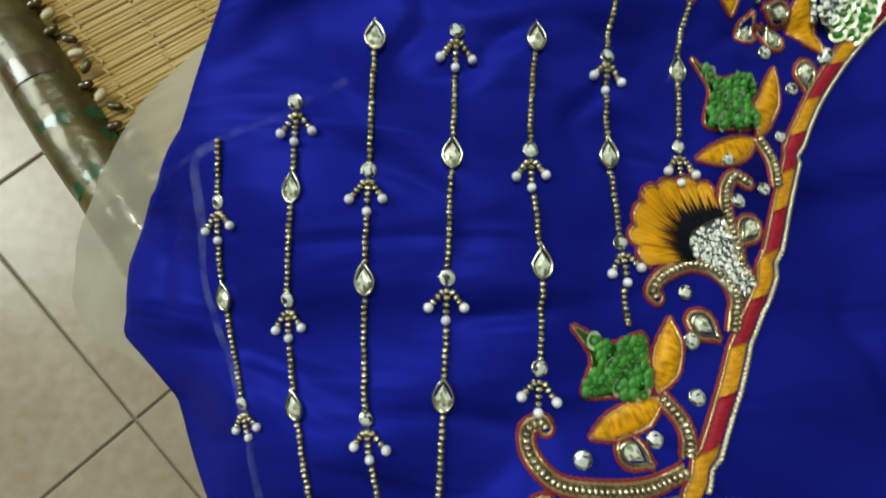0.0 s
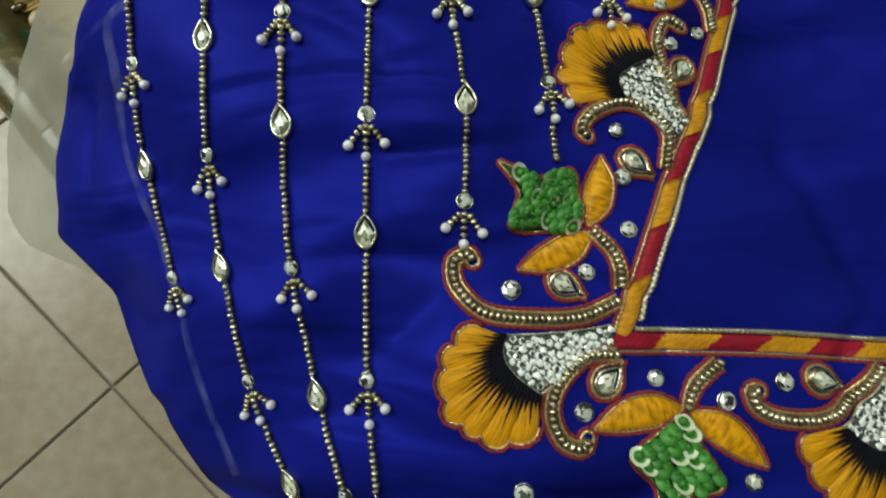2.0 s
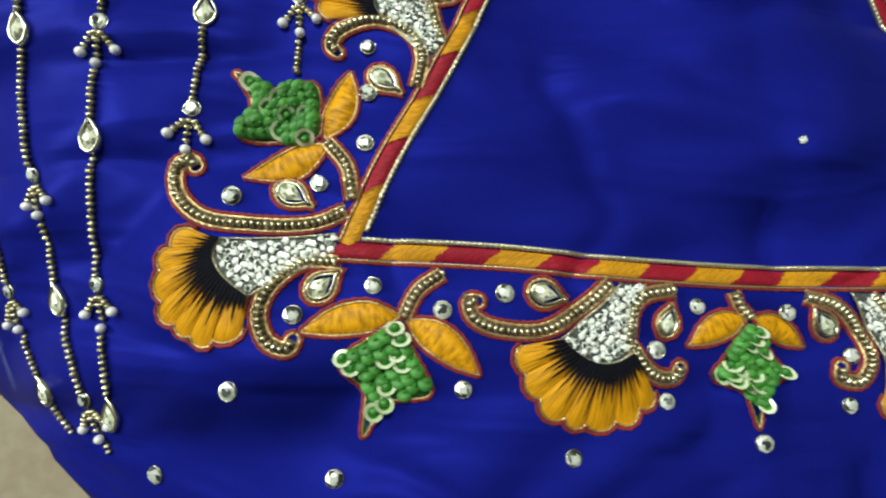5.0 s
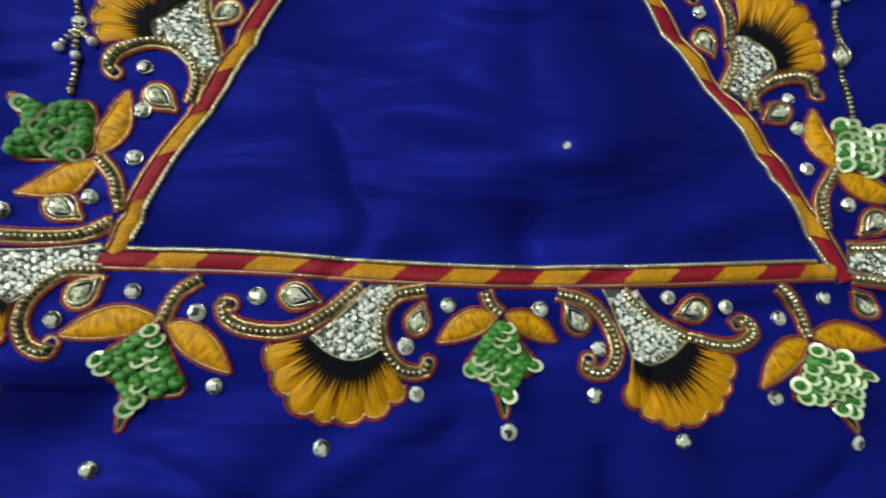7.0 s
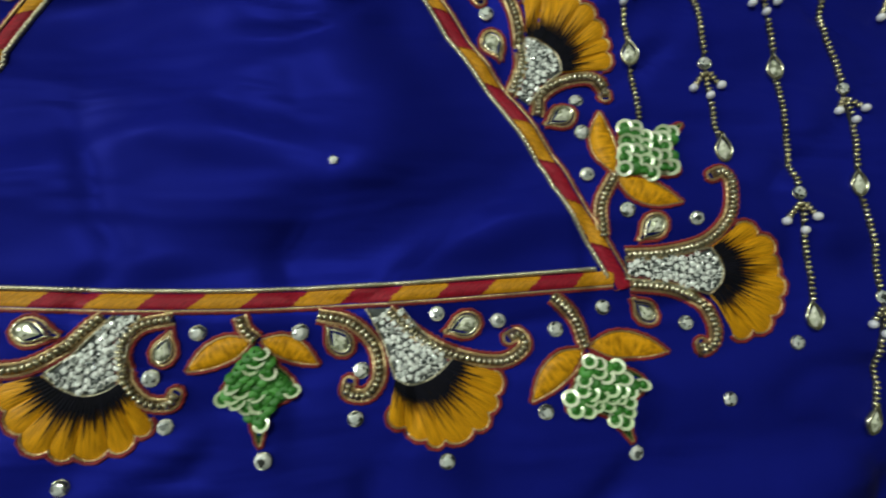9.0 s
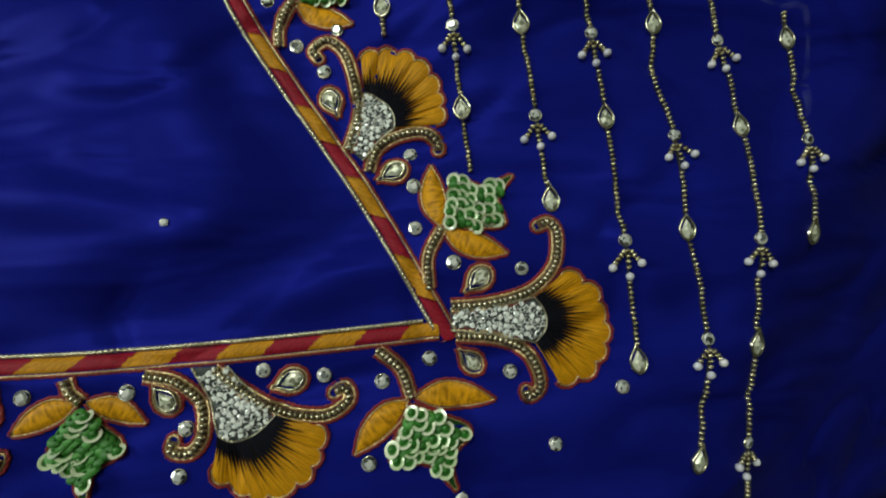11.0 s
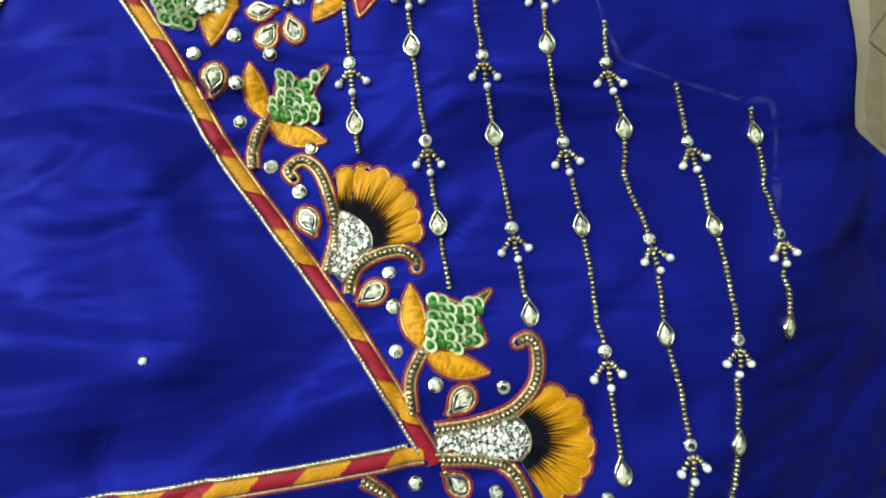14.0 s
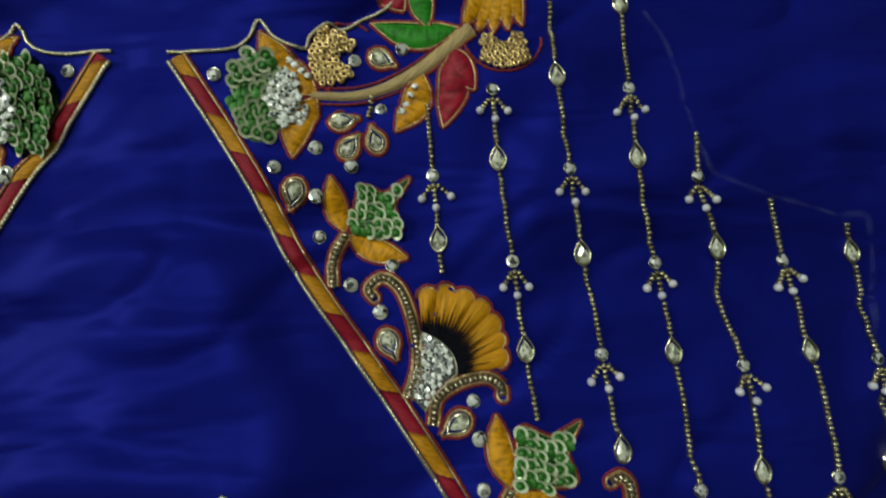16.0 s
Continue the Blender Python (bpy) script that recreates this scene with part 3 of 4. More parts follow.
def bead_string(nodes):
    """A hanging string: round stones with a spray of three pearls, drop stones, and gold beads between."""
    s = thing("bead_string", nodes[0][1], nodes[0][2], "gold bead string with drop crystals and pearl sprays on blue silk", "bead string", "bead strings")
    pts = [Vector((x, y)) for _, x, y in nodes]
    line = spline([tuple(p) for p in pts], 0.2)
    near = [min(range(len(line)), key=lambda i: (line[i] - p).length) for p in pts]
    pitch = 8

    def beads(i, j):
        for k in range(i, j, pitch):
            d = line[min(k + 2, len(line) - 1)] - line[max(k - 2, 0)]
            q = line[min(k + pitch // 2, len(line) - 1)]
            piece("bead", BEAD, s, stand(q.x + RNG.uniform(-0.16, 0.16), q.y, heading(d.x, d.y) + RNG.uniform(-0.2, 0.2), 0.8, 0, RNG.uniform(0.92, 1.06)))

    # thick dark cord that paints the shade beside the beads
    cord("thread", [line[k] for k in range(0, len(line), 4)], 0.62, 0.3, SHADE_THREAD, s, 0.8, 0.5, "sewing thread, dark for the shade along the beads")
    free = near[0]
    for i, (kind, x, y) in enumerate(nodes):
        p, k = pts[i], near[i]
        ahead = line[min(k + 8, len(line) - 1)] - line[max(k - 8, 0)]
        ahead.normalize()
        side = Vector((-ahead.y, ahead.x))
        if i:
            beads(free, k - {"d": 27, "r": 13, "e": 0, "p": 0}[kind])
        if kind == "d":
            set_drop(s, x, y, -ahead.x, -ahead.y, 0.97)
            free = k + 24
        elif kind == "r":
            set_round(s, x, y, 0.97)
            for lr in (-1, 1):
                tip = p + ahead * RNG.uniform(7.2, 8.8) + side * lr * RNG.uniform(4.0, 5.2)
                root = p + ahead * 3.2 + side * lr * 0.9
                bead_row(s, root, tip - (tip - root).normalized() * 1.2, 1.5)
                piece("pearl", PEARL_ME, s, stand(tip.x, tip.y, 0, 1.2), "small white pearl")
            bead_row(s, p + ahead * 2.6, p + ahead * 9.6, 1.6)
            q = p + ahead * RNG.uniform(10.8, 11.8)
            piece("pearl", PEARL_ME, s, stand(q.x, q.y, 0, 1.2, 0, 0.95), "small white pearl")
            free = k + 64
        elif kind == "e":
            free = k
        else:
            free = max(free, k - (k - free) % pitch)
    return s


def bordered(parent, line, gold=0.42, off=0.55, ring=True):
    """The gold cord and crimson thread that edge a motif; the line runs anticlockwise."""
    cord("zari_edging", line, gold, 0.35, ZARI, parent)
    cord("crimson_edging", aside(line, -off), 0.62, 0.15, REDT, parent, 0.7, 1.1)


def outward(pts):
    """The points in anticlockwise order."""
    area = sum(a[0] * b[1] - b[0] * a[1] for a, b in zip(pts, pts[1:] + pts[:1]))
    return pts if area > 0 else pts[::-1]


def inside_of(p, poly):
    """Whether a plan point lies within a ring of plan points."""
    hit = False
    for (x0, y0), (x1, y1) in zip(poly, poly[1:] + poly[:1]):
        if (y0 > p[1]) != (y1 > p[1]) and p[0] < x0 + (p[1] - y0) * (x1 - x0) / (y1 - y0):
            hit = not hit
    return hit


def gap_to(p, poly):
    """The distance from a plan point to a ring."""
    best = 1e9
    for a, b in zip(poly, poly[1:] + poly[:1]):
        a, b = Vector(a), Vector(b)
        d = b - a
        t = max(0.0, min(1.0, (p - a).dot(d) / max(1e-9, d.length_squared)))
        best = min(best, (p - a - d * t).length)
    return best


def arc(p, m, q, s):
    """Through p, m, q at 0, 0.5, 1."""
    c = m * 2 - (p + q) / 2
    return p * (1 - s) ** 2 + c * 2 * s * (1 - s) + q * s * s


def flower(px, py, kx, ky, cx, cy, lx, ly, qx, qy, ax, ay, tx, ty, zx, zy):
    """A fan of mustard petals with black stitches, over a bell of packed crystals."""
    f = thing("flower_motif", cx, cy, "mustard satin stitch flower with black rays and packed crystals", "embroidery", "embroidered flowers")
    P, K, C, L, Q, A, T, Z = (Vector(v) for v in ((px, py), (kx, ky), (cx, cy), (lx, ly), (qx, qy), (ax, ay), (tx, ty), (zx, zy)))
    # circle through the petal ends and the tip
    a, b = T - A, Z - A
    d = 2 * (a.x * b.y - a.y * b.x)
    centre = A + Vector((b.y * a.length_squared - a.y * b.length_squared, a.x * b.length_squared - b.x * a.length_squared)) / d
    R = (A - centre).length
    a0 = math.atan2(A.y - centre.y, A.x - centre.x)
    am = math.atan2(T.y - centre.y, T.x - centre.x)
    a1 = math.atan2(Z.y - centre.y, Z.x - centre.x)
    turn = 1 if ((am - a0) % (2 * math.pi)) < ((a1 - a0) % (2 * math.pi)) else -1
    whole = ((a1 - a0) * turn) % (2 * math.pi) * turn
    lobes = 7
    cuts = [0.0] + [(k + RNG.uniform(-0.2, 0.2)) / lobes for k in range(1, lobes)] + [1.0]
    swell = [RNG.uniform(0.6, 1.15) for _ in range(lobes)]

    def outer(s):
        k = max(i for i in range(lobes) if s >= cuts[i] - 1e-9)
        u = min(1.0, (s - cuts[k]) / (cuts[k + 1] - cuts[k]))
        t = a0 + whole * s
        return centre + Vector((math.cos(t), math.sin(t))) * (R - 1.9 + 2.5 * swell[k] * abs(math.sin(math.pi * u)) ** 0.55)

    def inner(s):
        return arc(K, C, L, s)

    for k in range(lobes):
        grid, uvs = [], []
        for i in range(11):
            s = cuts[k] + (cuts[k + 1] - cuts[k]) * min(i / 10, 0.9999)
            hump = math.sin(math.pi * i / 10) ** 0.7
            row, urow = [], []
            for j in range(9):
                v = j / 8
                p = inner(s).lerp(outer(s), v)
                row.append(at(p.x, p.y, 0.15 + (0.3 + 0.8 * hump) * math.sin(math.pi * min(1.0, 0.15 + v * 0.85)) ** 0.5))
                urow.append((s * lobes * 0.4 + 0.13 * (k * 3 % 5), v))
            grid.append(row)
            uvs.append(urow)
        part("petal", quilt(bmesh.new(), grid, uvs), YELLOW, f)
    bm = bmesh.new()
    layer = bm.loops.layers.uv.verify()
    count = 27
    for k in range(count):
        s0, s1 = k / count, (k + 1) / count
        sm = (s0 + s1) / 2
        edgy = 0.72 + 0.28 * math.sin(math.pi * sm)
        reach = (RNG.uniform(0.5, 0.64) if k % 2 else RNG.uniform(0.62, 0.86)) * edgy
        solid = RNG.uniform(0.2, 0.28) * edgy
        st = sm + RNG.uniform(-0.008, 0.008)
        mid = inner(st).lerp(outer(st), reach)
        ends = [inner(s0), inner(s1), inner(s1).lerp(outer(s1), solid), inner(s0).lerp(outer(s0), solid)]
        low = [bm.verts.new(at(p.x, p.y, 1.75)) for p in ends]
        ridge = bm.verts.new(at(*((ends[2] + ends[3]) / 2), 2.2))
        root = bm.verts.new(at(*((ends[0] + ends[1]) / 2), 1.9))
        tip = bm.verts.new(at(mid.x, mid.y, 1.6))
        for face in ((low[0], root, ridge, low[3]), (root, low[1], low[2], ridge), (low[3], ridge, tip), (ridge, low[2], tip)):
            for l in bm.faces.new(face).loops:
                l[layer].uv = (sm * 3, 0.5)
    bmesh.ops.recalc_face_normals(bm, faces=bm.faces[:])
    tagged(part("black_stitches", bm, BLACKT, f, "black radiating stitches"), kind="stuff")
    # the bell of crystals on its grey ground
    waist = (P + Q + K + L) / 4
    near_side = [arc(P, (P + K) / 2 + (waist - (P + K) / 2) * 0.12, K, k / 24) for k in range(25)]
    far_side = [arc(L, (L + Q) / 2 + (waist - (L + Q) / 2) * 0.12, Q, k / 24) for k in range(25)]
    crown = [inner(k / 24) for k in range(25)]
    bell = [tuple(p) for p in near_side + crown[1:-1] + far_side]
    rows = [[near_side[k].lerp(far_side[24 - k], j / 8) for j in range(9)] for k in range(25)]
    rows += [[K.lerp(L, j / 8).lerp(inner(j / 8), i / 4) for j in range(9)] for i in range(1, 5)]
    grid = [[at(p.x, p.y, 0.5) for p in row] for row in rows]
    part("crystal_ground", quilt(bmesh.new(), grid, [[(i / 28, j / 8) for j in range(9)] for i in range(len(rows))]), FOIL, f, "grey foil ground")
    axis = (C - (P + Q) / 2).normalized()
    n = Vector((-axis.y, axis.x))
    pitch = 1.95
    for i in range(-2, 22):
        for j in range(-9, 10):
            p = (P + Q) / 2 + axis * (i * pitch * 0.87) + n * ((j + 0.5 * (i % 2)) * pitch)
            p += Vector((RNG.uniform(-0.3, 0.3), RNG.uniform(-0.3, 0.3)))
            if inside_of(p, bell) and gap_to(p, bell) > 0.65:
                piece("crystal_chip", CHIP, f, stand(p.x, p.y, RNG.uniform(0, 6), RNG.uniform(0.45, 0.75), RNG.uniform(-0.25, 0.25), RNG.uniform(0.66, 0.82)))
    for side in (near_side, crown, far_side):
        cord("zari_edging", side, 0.45, 0.9, SILVER, f)
    rim = [outer(min(i / 160, 0.9999)) for i in range(161)]
    if turn < 0:
        rim = rim[::-1]
    bordered(f, rim, 0.36, 0.75)
    return f


def ribbon(name, line, half, parent):
    """The stitched bronze ground under a row of beads, slightly domed."""
    grid, uvs = [], []
    for a, b in zip(aside(line, half), aside(line, -half)):
        grid.append([at(*a.lerp(b, j / 4), 0.15 + 0.35 * (1 - (j / 2 - 1) ** 2)) for j in range(5)])
        uvs.append([(len(uvs) * 0.03, j / 4) for j in range(5)])
    part(name, quilt(bmesh.new(), grid, uvs), BRONZE, parent)


def scroll(pts, label="curled row of antique gold beads edged with zari cord"):
    """A curling row of fat beads between two gold cords, with crimson thread outside."""
    s = thing("bead_scroll", *pts[len(pts) // 2], label, "bead scroll", "bead scrolls")
    line = spline(pts, 0.4)
    every = 4
    for i in range(2, len(line) - 1, every):
        d = line[min(i + 1, len(line) - 1)] - line[i - 1]
        piece("bead", FAT_BEAD, s, stand(line[i].x, line[i].y, heading(d.x, d.y) + RNG.uniform(-0.15, 0.15), 1.0, 0, RNG.uniform(0.92, 1.05)))
    ribbon("scroll_ground", line, 1.5, s)
    tip = line[-1]
    d = (tip - line[-3]).normalized()
    n = Vector((-d.y, d.x))
    for off, r, h, mat, name in ((1.55, 0.5, 0.4, ZARI, "zari_edging"), (2.25, 0.62, 0.15, REDT, "crimson_edging")):
        cap = [tip + (n * math.cos(math.pi * k / 10) + d * math.sin(math.pi * k / 10)) * off for k in range(1, 10)]
        left, right = aside(line, off), aside(line, -off)
        cord(name, left + cap[:5], r, h, mat, s, 0.7, 1.6)
        cord(name, right + cap[:3:-1], r, h, mat, s, 0.7, 1.6)
    return s


def leaf(parent, fx, fy, px, py, mat, width=0.3, name="leaf", bend=0.12):
    """A raised satin stitch leaf from its foot to its point."""
    F, T = Vector((fx, fy)), Vector((px, py))
    d = T - F
    n = Vector((-d.y, d.x))
    grid, uvs = [], []
    up, down = [], []
    for i in range(13):
        v = i / 12
        c = F + d * v + n * bend * math.sin(math.pi * v)
        w = width * 0.5 * math.sin(math.pi * v ** 0.85) ** 0.8
        row, urow = [], []
        for j in range(7):
            s = j / 6 * 2 - 1
            p = c + n * w * s
            row.append(at(p.x, p.y, 0.15 + 1.05 * math.sqrt(max(0.0, 1 - s * s)) * math.sin(math.pi * v) ** 0.4))
            urow.append((v * 0.35, j / 6))
        grid.append(row)
        uvs.append(urow)
        up.append(tuple(c + n * (w + 0.012)))
        down.append(tuple(c - n * (w + 0.012)))
    part(name, quilt(bmesh.new(), grid, uvs), mat, parent)
    ring = outward(up[::3] + [tuple(T)] + down[-4::-3] + [tuple(F)])
    bordered(parent, closed(ring), 0.36, 0.6)


def sequins(parent, C, d, ring, pitch=3.9, pale=0.6, lean=(0.35, 0.75)):
    """Cupped sequins set like scales over a ring of plan points, each leaning up towards d."""
    n = Vector((-d.y, d.x))
    for i in range(-9, 10):
        for j in range(-9, 10):
            q = C + d * (i * pitch * 0.48) + n * ((j + 0.5 * (i % 2)) * pitch)
            q += Vector((RNG.uniform(-0.4, 0.4), RNG.uniform(-0.4, 0.4)))
            if not inside_of(q, ring) or gap_to(q, ring) < 0.35:
                continue
            tilt = stand(q.x, q.y, heading(d.x, d.y) + RNG.uniform(-0.6, 0.6), 1.3 + 0.5 * RNG.random(), RNG.uniform(*lean), RNG.uniform(0.9, 1.05))
            # pale rims also paint the glints, so their share differs by leaf
            light = RNG.random() < (pale if pale > 0.3 or gap_to(q, ring) > 1.1 else 0.28)
            ob = piece("sequin", SEQUIN_PALE if light else SEQUIN_ME, parent, tilt)
            piece("seed_bead", SEED_GREEN if light else SEED_SMALL, ob, tilt @ Matrix.Translation((0, -0.0004, 0.0005) if light else (0, 0, 0.0009)))


GREEN_BEAD = material("green_seed_bead", (0.03, 0.18, 0.02), 0.4, 0.0, Coat_Weight=0.2)
SEED_GREEN, SEED_SMALL = bead_mesh("seed_bead", 1.3, 0.9, GREEN_BEAD, 10, 6), bead_mesh("seed_bead", 0.5, 0.9, GREEN_BEAD, 8, 5)
LEAF_FELT = thread("dark_green_padding", (0.02, 0.1, 0.02), 60.0)


def sequin_leaf(fx, fy, ux, uy, tx, ty, vx, vy, sx, sy, f1x, f1y, p1x, p1y, f2x, f2y, p2x, p2y, pale):
    """A green sequin leaf with two side lobes and a long point, two mustard leaves and a beaded stem."""
    F, U, T, V = Vector((fx, fy)), Vector((ux, uy)), Vector((tx, ty)), Vector((vx, vy))
    C = F * 0.3 + T * 0.3 + (U + V) * 0.2
    g = thing("leaf_motif", C.x, C.y, "green sequin leaf with two mustard leaves and gold bead stem", "embroidery", "sequin leaves")
    d = (T - F).normalized()

    def bent(a, b, out):
        """Halfway from a to b, moved out from the middle of the leaf."""
        m = (a + b) / 2
        return m + (m - C).normalized() * out

    knots = [F, bent(F, U, 1.2), U, bent(U, T, -3.4), T.lerp(C, 0.3) + (U - V).normalized() * 1.7, T, T.lerp(C, 0.3) + (V - U).normalized() * 1.7, bent(T, V, -3.4), V, bent(V, F, 1.2)]
    knots = [k.lerp(C, 0.0 if k is T else 0.09) for k in knots]
    ring = [tuple(p) for p in closed([tuple(p) for p in knots], 0.8)]
    bm = bmesh.new()
    vs = [bm.verts.new(at(x, y, 0.25)) for x, y in ring[:-1]]
    hub = bm.verts.new(at(C.x, C.y, 0.5))
    for p, q in zip(vs, vs[1:] + vs[:1]):
        bm.faces.new((hub, p, q))
    bmesh.ops.recalc_face_normals(bm, faces=bm.faces[:])
    part("padding", bm, LEAF_FELT, g)
    bordered(g, closed(outward([tuple(p) for p in knots])), 0.34, 0.5)
    body = [p for p in ring if (Vector(p) - T).length > 4.2]
    sequins(g, C, d, body, 3.1 if pale < 0.3 else 4.1, pale, (0.4, 0.85) if pale < 0.3 else (0.5, 0.85))
    for a, b in ((Vector((f1x, f1y)), Vector((p1x, p1y))), (Vector((f2x, f2y)), Vector((p2x, p2y)))):
        left_of = (b - a).x * (C - a).y - (b - a).y * (C - a).x > 0
        leaf(g, *a, *b, YELLOW, min(0.36, 7.2 / (b - a).length), "mustard_leaf", -0.05 if left_of else 0.05)
    foot = Vector(((f1x + f2x) / 2, (f1y + f2y) / 2))
    S = Vector((sx, sy))
    side = Vector((-(S - foot).y, (S - foot).x)) * (0.12 if fx < 150 else -0.12)
    line = spline([tuple(foot), tuple((foot + S) / 2 + side), (sx, sy)], 0.4)
    for i in range(2, len(line), 4):
        e = line[i] - line[i - 1]
        piece("stem_bead", FAT_BEAD, g, stand(line[i].x, line[i].y, heading(e.x, e.y), 1.0))
    ribbon("stem_ground", line, 1.45, g)
    for lr in (-1, 1):
        cord("zari_edging", aside(line, lr * 1.5), 0.48, 0.4, ZARI, g)
        cord("crimson_edging", aside(line, lr * 2.15), 0.58, 0.15, REDT, g, 0.7, 1.1)
    return g


def pear(parent, x, y, px, py, scale=None):
    d = Vector((px - x, py - y))
    k = scale or min(1.05, d.length / 6.6)
    set_drop(parent, x, y, d.x, d.y, 0.9 * k)
    u = d.normalized()
    n = Vector((-u.y, u.x))
    out = [tuple(Vector((x, y)) + n * a * k + u * b * k * 0.95) for a, b in drop(3.5, 9.6, 14)]
    bordered(parent, closed(outward(out)), 0.5, 0.75)


def pear_stone(x, y, px, py):
    s = thing("pear_stone", x, y, "pear-shaped foiled crystal ringed with gold cord and crimson thread", "gem", "pear stones")
    pear(s, x, y, px, py)
    return s


def round_stones(places):
    for x, y in places:
        set_round(thing("round_stone", x, y, "round clear rhinestone in claw setting sewn on silk", "gem", "round stones"), x, y, RNG.uniform(0.95, 1.08))


def band(name, pts, wide, first, flip, block=27, trim=(0, 0)):
    """The neckline band of crimson and mustard blocks with slanting joints, between two cords."""
    b = thing(name, *pts[len(pts) // 2], "neckline band of crimson and mustard satin stitch between zari cords", "trim", kind="structure")
    line = spline(pts, 0.5)
    n = len(line)
    skew = -9 * flip
    left, right = aside(line, wide / 2), aside(line, -wide / 2)
    k = 0
    for start in range(0, n, block):
        grid, uvs = [], []
        for i in range(0, block + 3, 2):
            row, urow = [], []
            for j in range(7):
                s = j / 6
                m = min(n - 1, max(0, int(start + i + (s - 0.5) * skew)))
                p = left[m].lerp(right[m], s)
                row.append(at(p.x, p.y, 0.2 + 0.75 * math.sqrt(max(0.0, 1 - (2 * s - 1) ** 2))))
                urow.append((i / block, s))
            grid.append(row)
            uvs.append(urow)
        if (Vector(grid[0][3]) - Vector(grid[-1][3])).length > 0.002:
            part("stitch_block", quilt(bmesh.new(), grid, uvs), (REDS, BANDY)[(k + first) % 2], b, ("crimson block", "mustard block")[(k + first) % 2])
        k += 1
    sides = ((wide / 2 + 0.85, SILVER, 0.85), (-wide / 2 - 0.5, ZARI, 0.42))
    for off, mat, r in sides:
        run = aside(line, off * flip)
        cord("zari_edging", run[trim[0]:len(run) - trim[1]] if off > 0 else run, r, 0.5, mat, b)
    cord("crimson_edging", aside(line, (-wide / 2 - 1.1) * flip), 0.58, 0.15, REDT, b, 0.7, 1.1)
    return b


# ---- the neckline ----
band("neckline_trim", [(-4.2, -1.5), (3.5, 19), (12.2, 37.7), (22.2, 58.5), (26.3, 68.7), (33.2, 85.6), (45.9, 114), (57.9, 134.5), (70, 150), (88.1, 173)], 4.1, 1, -1, 30, (10, 0))
band("neckline_trim", [(208.6, -5), (206.2, -0.6), (183.2, 42.6), (148.7, 98.8), (132, 133.8), (110.9, 171.5)], 4.1, 0, 1, 30, (13, 0))
band("neckline_trim", [(-8, -2.6), (33.3, -3.1), (66, -4.8), (99.9, -5.6), (128, -5.1), (153.8, -4.2), (205.1, -1.6)], 4.1, 0, 1, 27, (14, 9))

bead_string([('e', -138.2, 91.3), ('r', -137.6, 73.3), ('d', -134.8, 45.9), ('r', -128.2, 13.7)])
bead_string([('r', -114.6, 100), ('d', -113.7, 76.3), ('r', -113.1, 45.7), ('d', -109.5, 16.1), ('r', -101.8, -15.6), ('d', -88.9, -43), ('e', -80.9, -54.2)])
bead_string([('d', -93.9, 119.5), ('r', -92.7, 81.4), ('d', -91.4, 51.8), ('r', -88.5, 15.2), ('d', -81.1, -17.6), ('r', -73.1, -43.6), ('e', -66.2, -58.1)])
bead_string([('r', -71, 124.4), ('d', -70.4, 87.8), ('r', -69.9, 53.2), ('d', -69, 23.4), ('r', -68, -13.1), ('d', -64.5, -47.1)])
bead_string([('d', -47.7, 125.4), ('r', -48.6, 90.5), ('d', -44.5, 58.8), ('r', -44.9, 31.5)])
bead_string([('e', -23.1, 141.7), ('r', -25.2, 123.2), ('d', -25.5, 91.9), ('r', -21.5, 66.5), ('e', -20.3, 43.9)])
bead_string([('e', 3.1, 147.7), ('d', -1.7, 122.9), ('r', -1.6, 98)])
bead_string([('e', 190.9, 153.5), ('r', 191.2, 128.8), ('d', 191.6, 107.1), ('e', 191.7, 95.8)])
bead_string([('r', 213.1, 156.7), ('d', 212.9, 132.6), ('r', 214.6, 98.1), ('d', 216.4, 70), ('e', 218, 47.9)])
bead_string([('e', 236.5, 188.4), ('d', 235.6, 160.8), ('r', 237.3, 128.2), ('d', 238.1, 99.2), ('r', 240.7, 66.4), ('d', 243, 37.5)])
bead_string([('d', 261.6, 187.1), ('r', 261.5, 155.8), ('d', 260.4, 130.8), ('r', 261.6, 94.4), ('d', 264.9, 65.5), ('r', 266.2, 23.2), ('d', 266.8, -14.7)])
bead_string([('e', 282.4, 138.3), ('r', 281.4, 122.8), ('d', 284.2, 98.3), ('p', 282.8, 78.7), ('r', 288.8, 58.8), ('d', 288.5, 26.5), ('r', 291.5, -9.7), ('d', 284.9, -47)])
bead_string([('e', 306.1, 114), ('r', 307.7, 92.4), ('d', 313.3, 61.8), ('r', 313.6, 22), ('d', 310.7, -12.6), ('r', 306.2, -44.9), ('e', 308, -73)])
bead_string([('e', 335, 104), ('d', 334.9, 93.9), ('r', 338.4, 56.7), ('d', 337.2, 23.9)])
# flowers: base corner, crystal shoulder, crown, shoulder, base corner; petal end, tip, petal end
flower(-7, 1.4, -34.3, -1.3, -35.1, -7.9, -26.7, -15.1, -7.2, -4.5, -41.8, 1.8, -50.2, -16.3, -26.2, -24.1)
flower(19.2, 57.9, 10.5, 77, -0.4, 70.4, 0.6, 62.8, 14.4, 50, 9.9, 85.8, -16.3, 77.5, -14.1, 59.6)
flower(66.1, -8.6, 50.2, -23.1, 59.8, -28.9, 69, -25.9, 72.7, -8.6, 38.3, -25.1, 55.3, -45.3, 76.7, -37.1)
flower(132.3, -8.7, 140.1, -27.9, 147.6, -29.8, 156.4, -23.3, 142.3, -8.7, 137.6, -37, 156.4, -46.6, 169.8, -26.6)
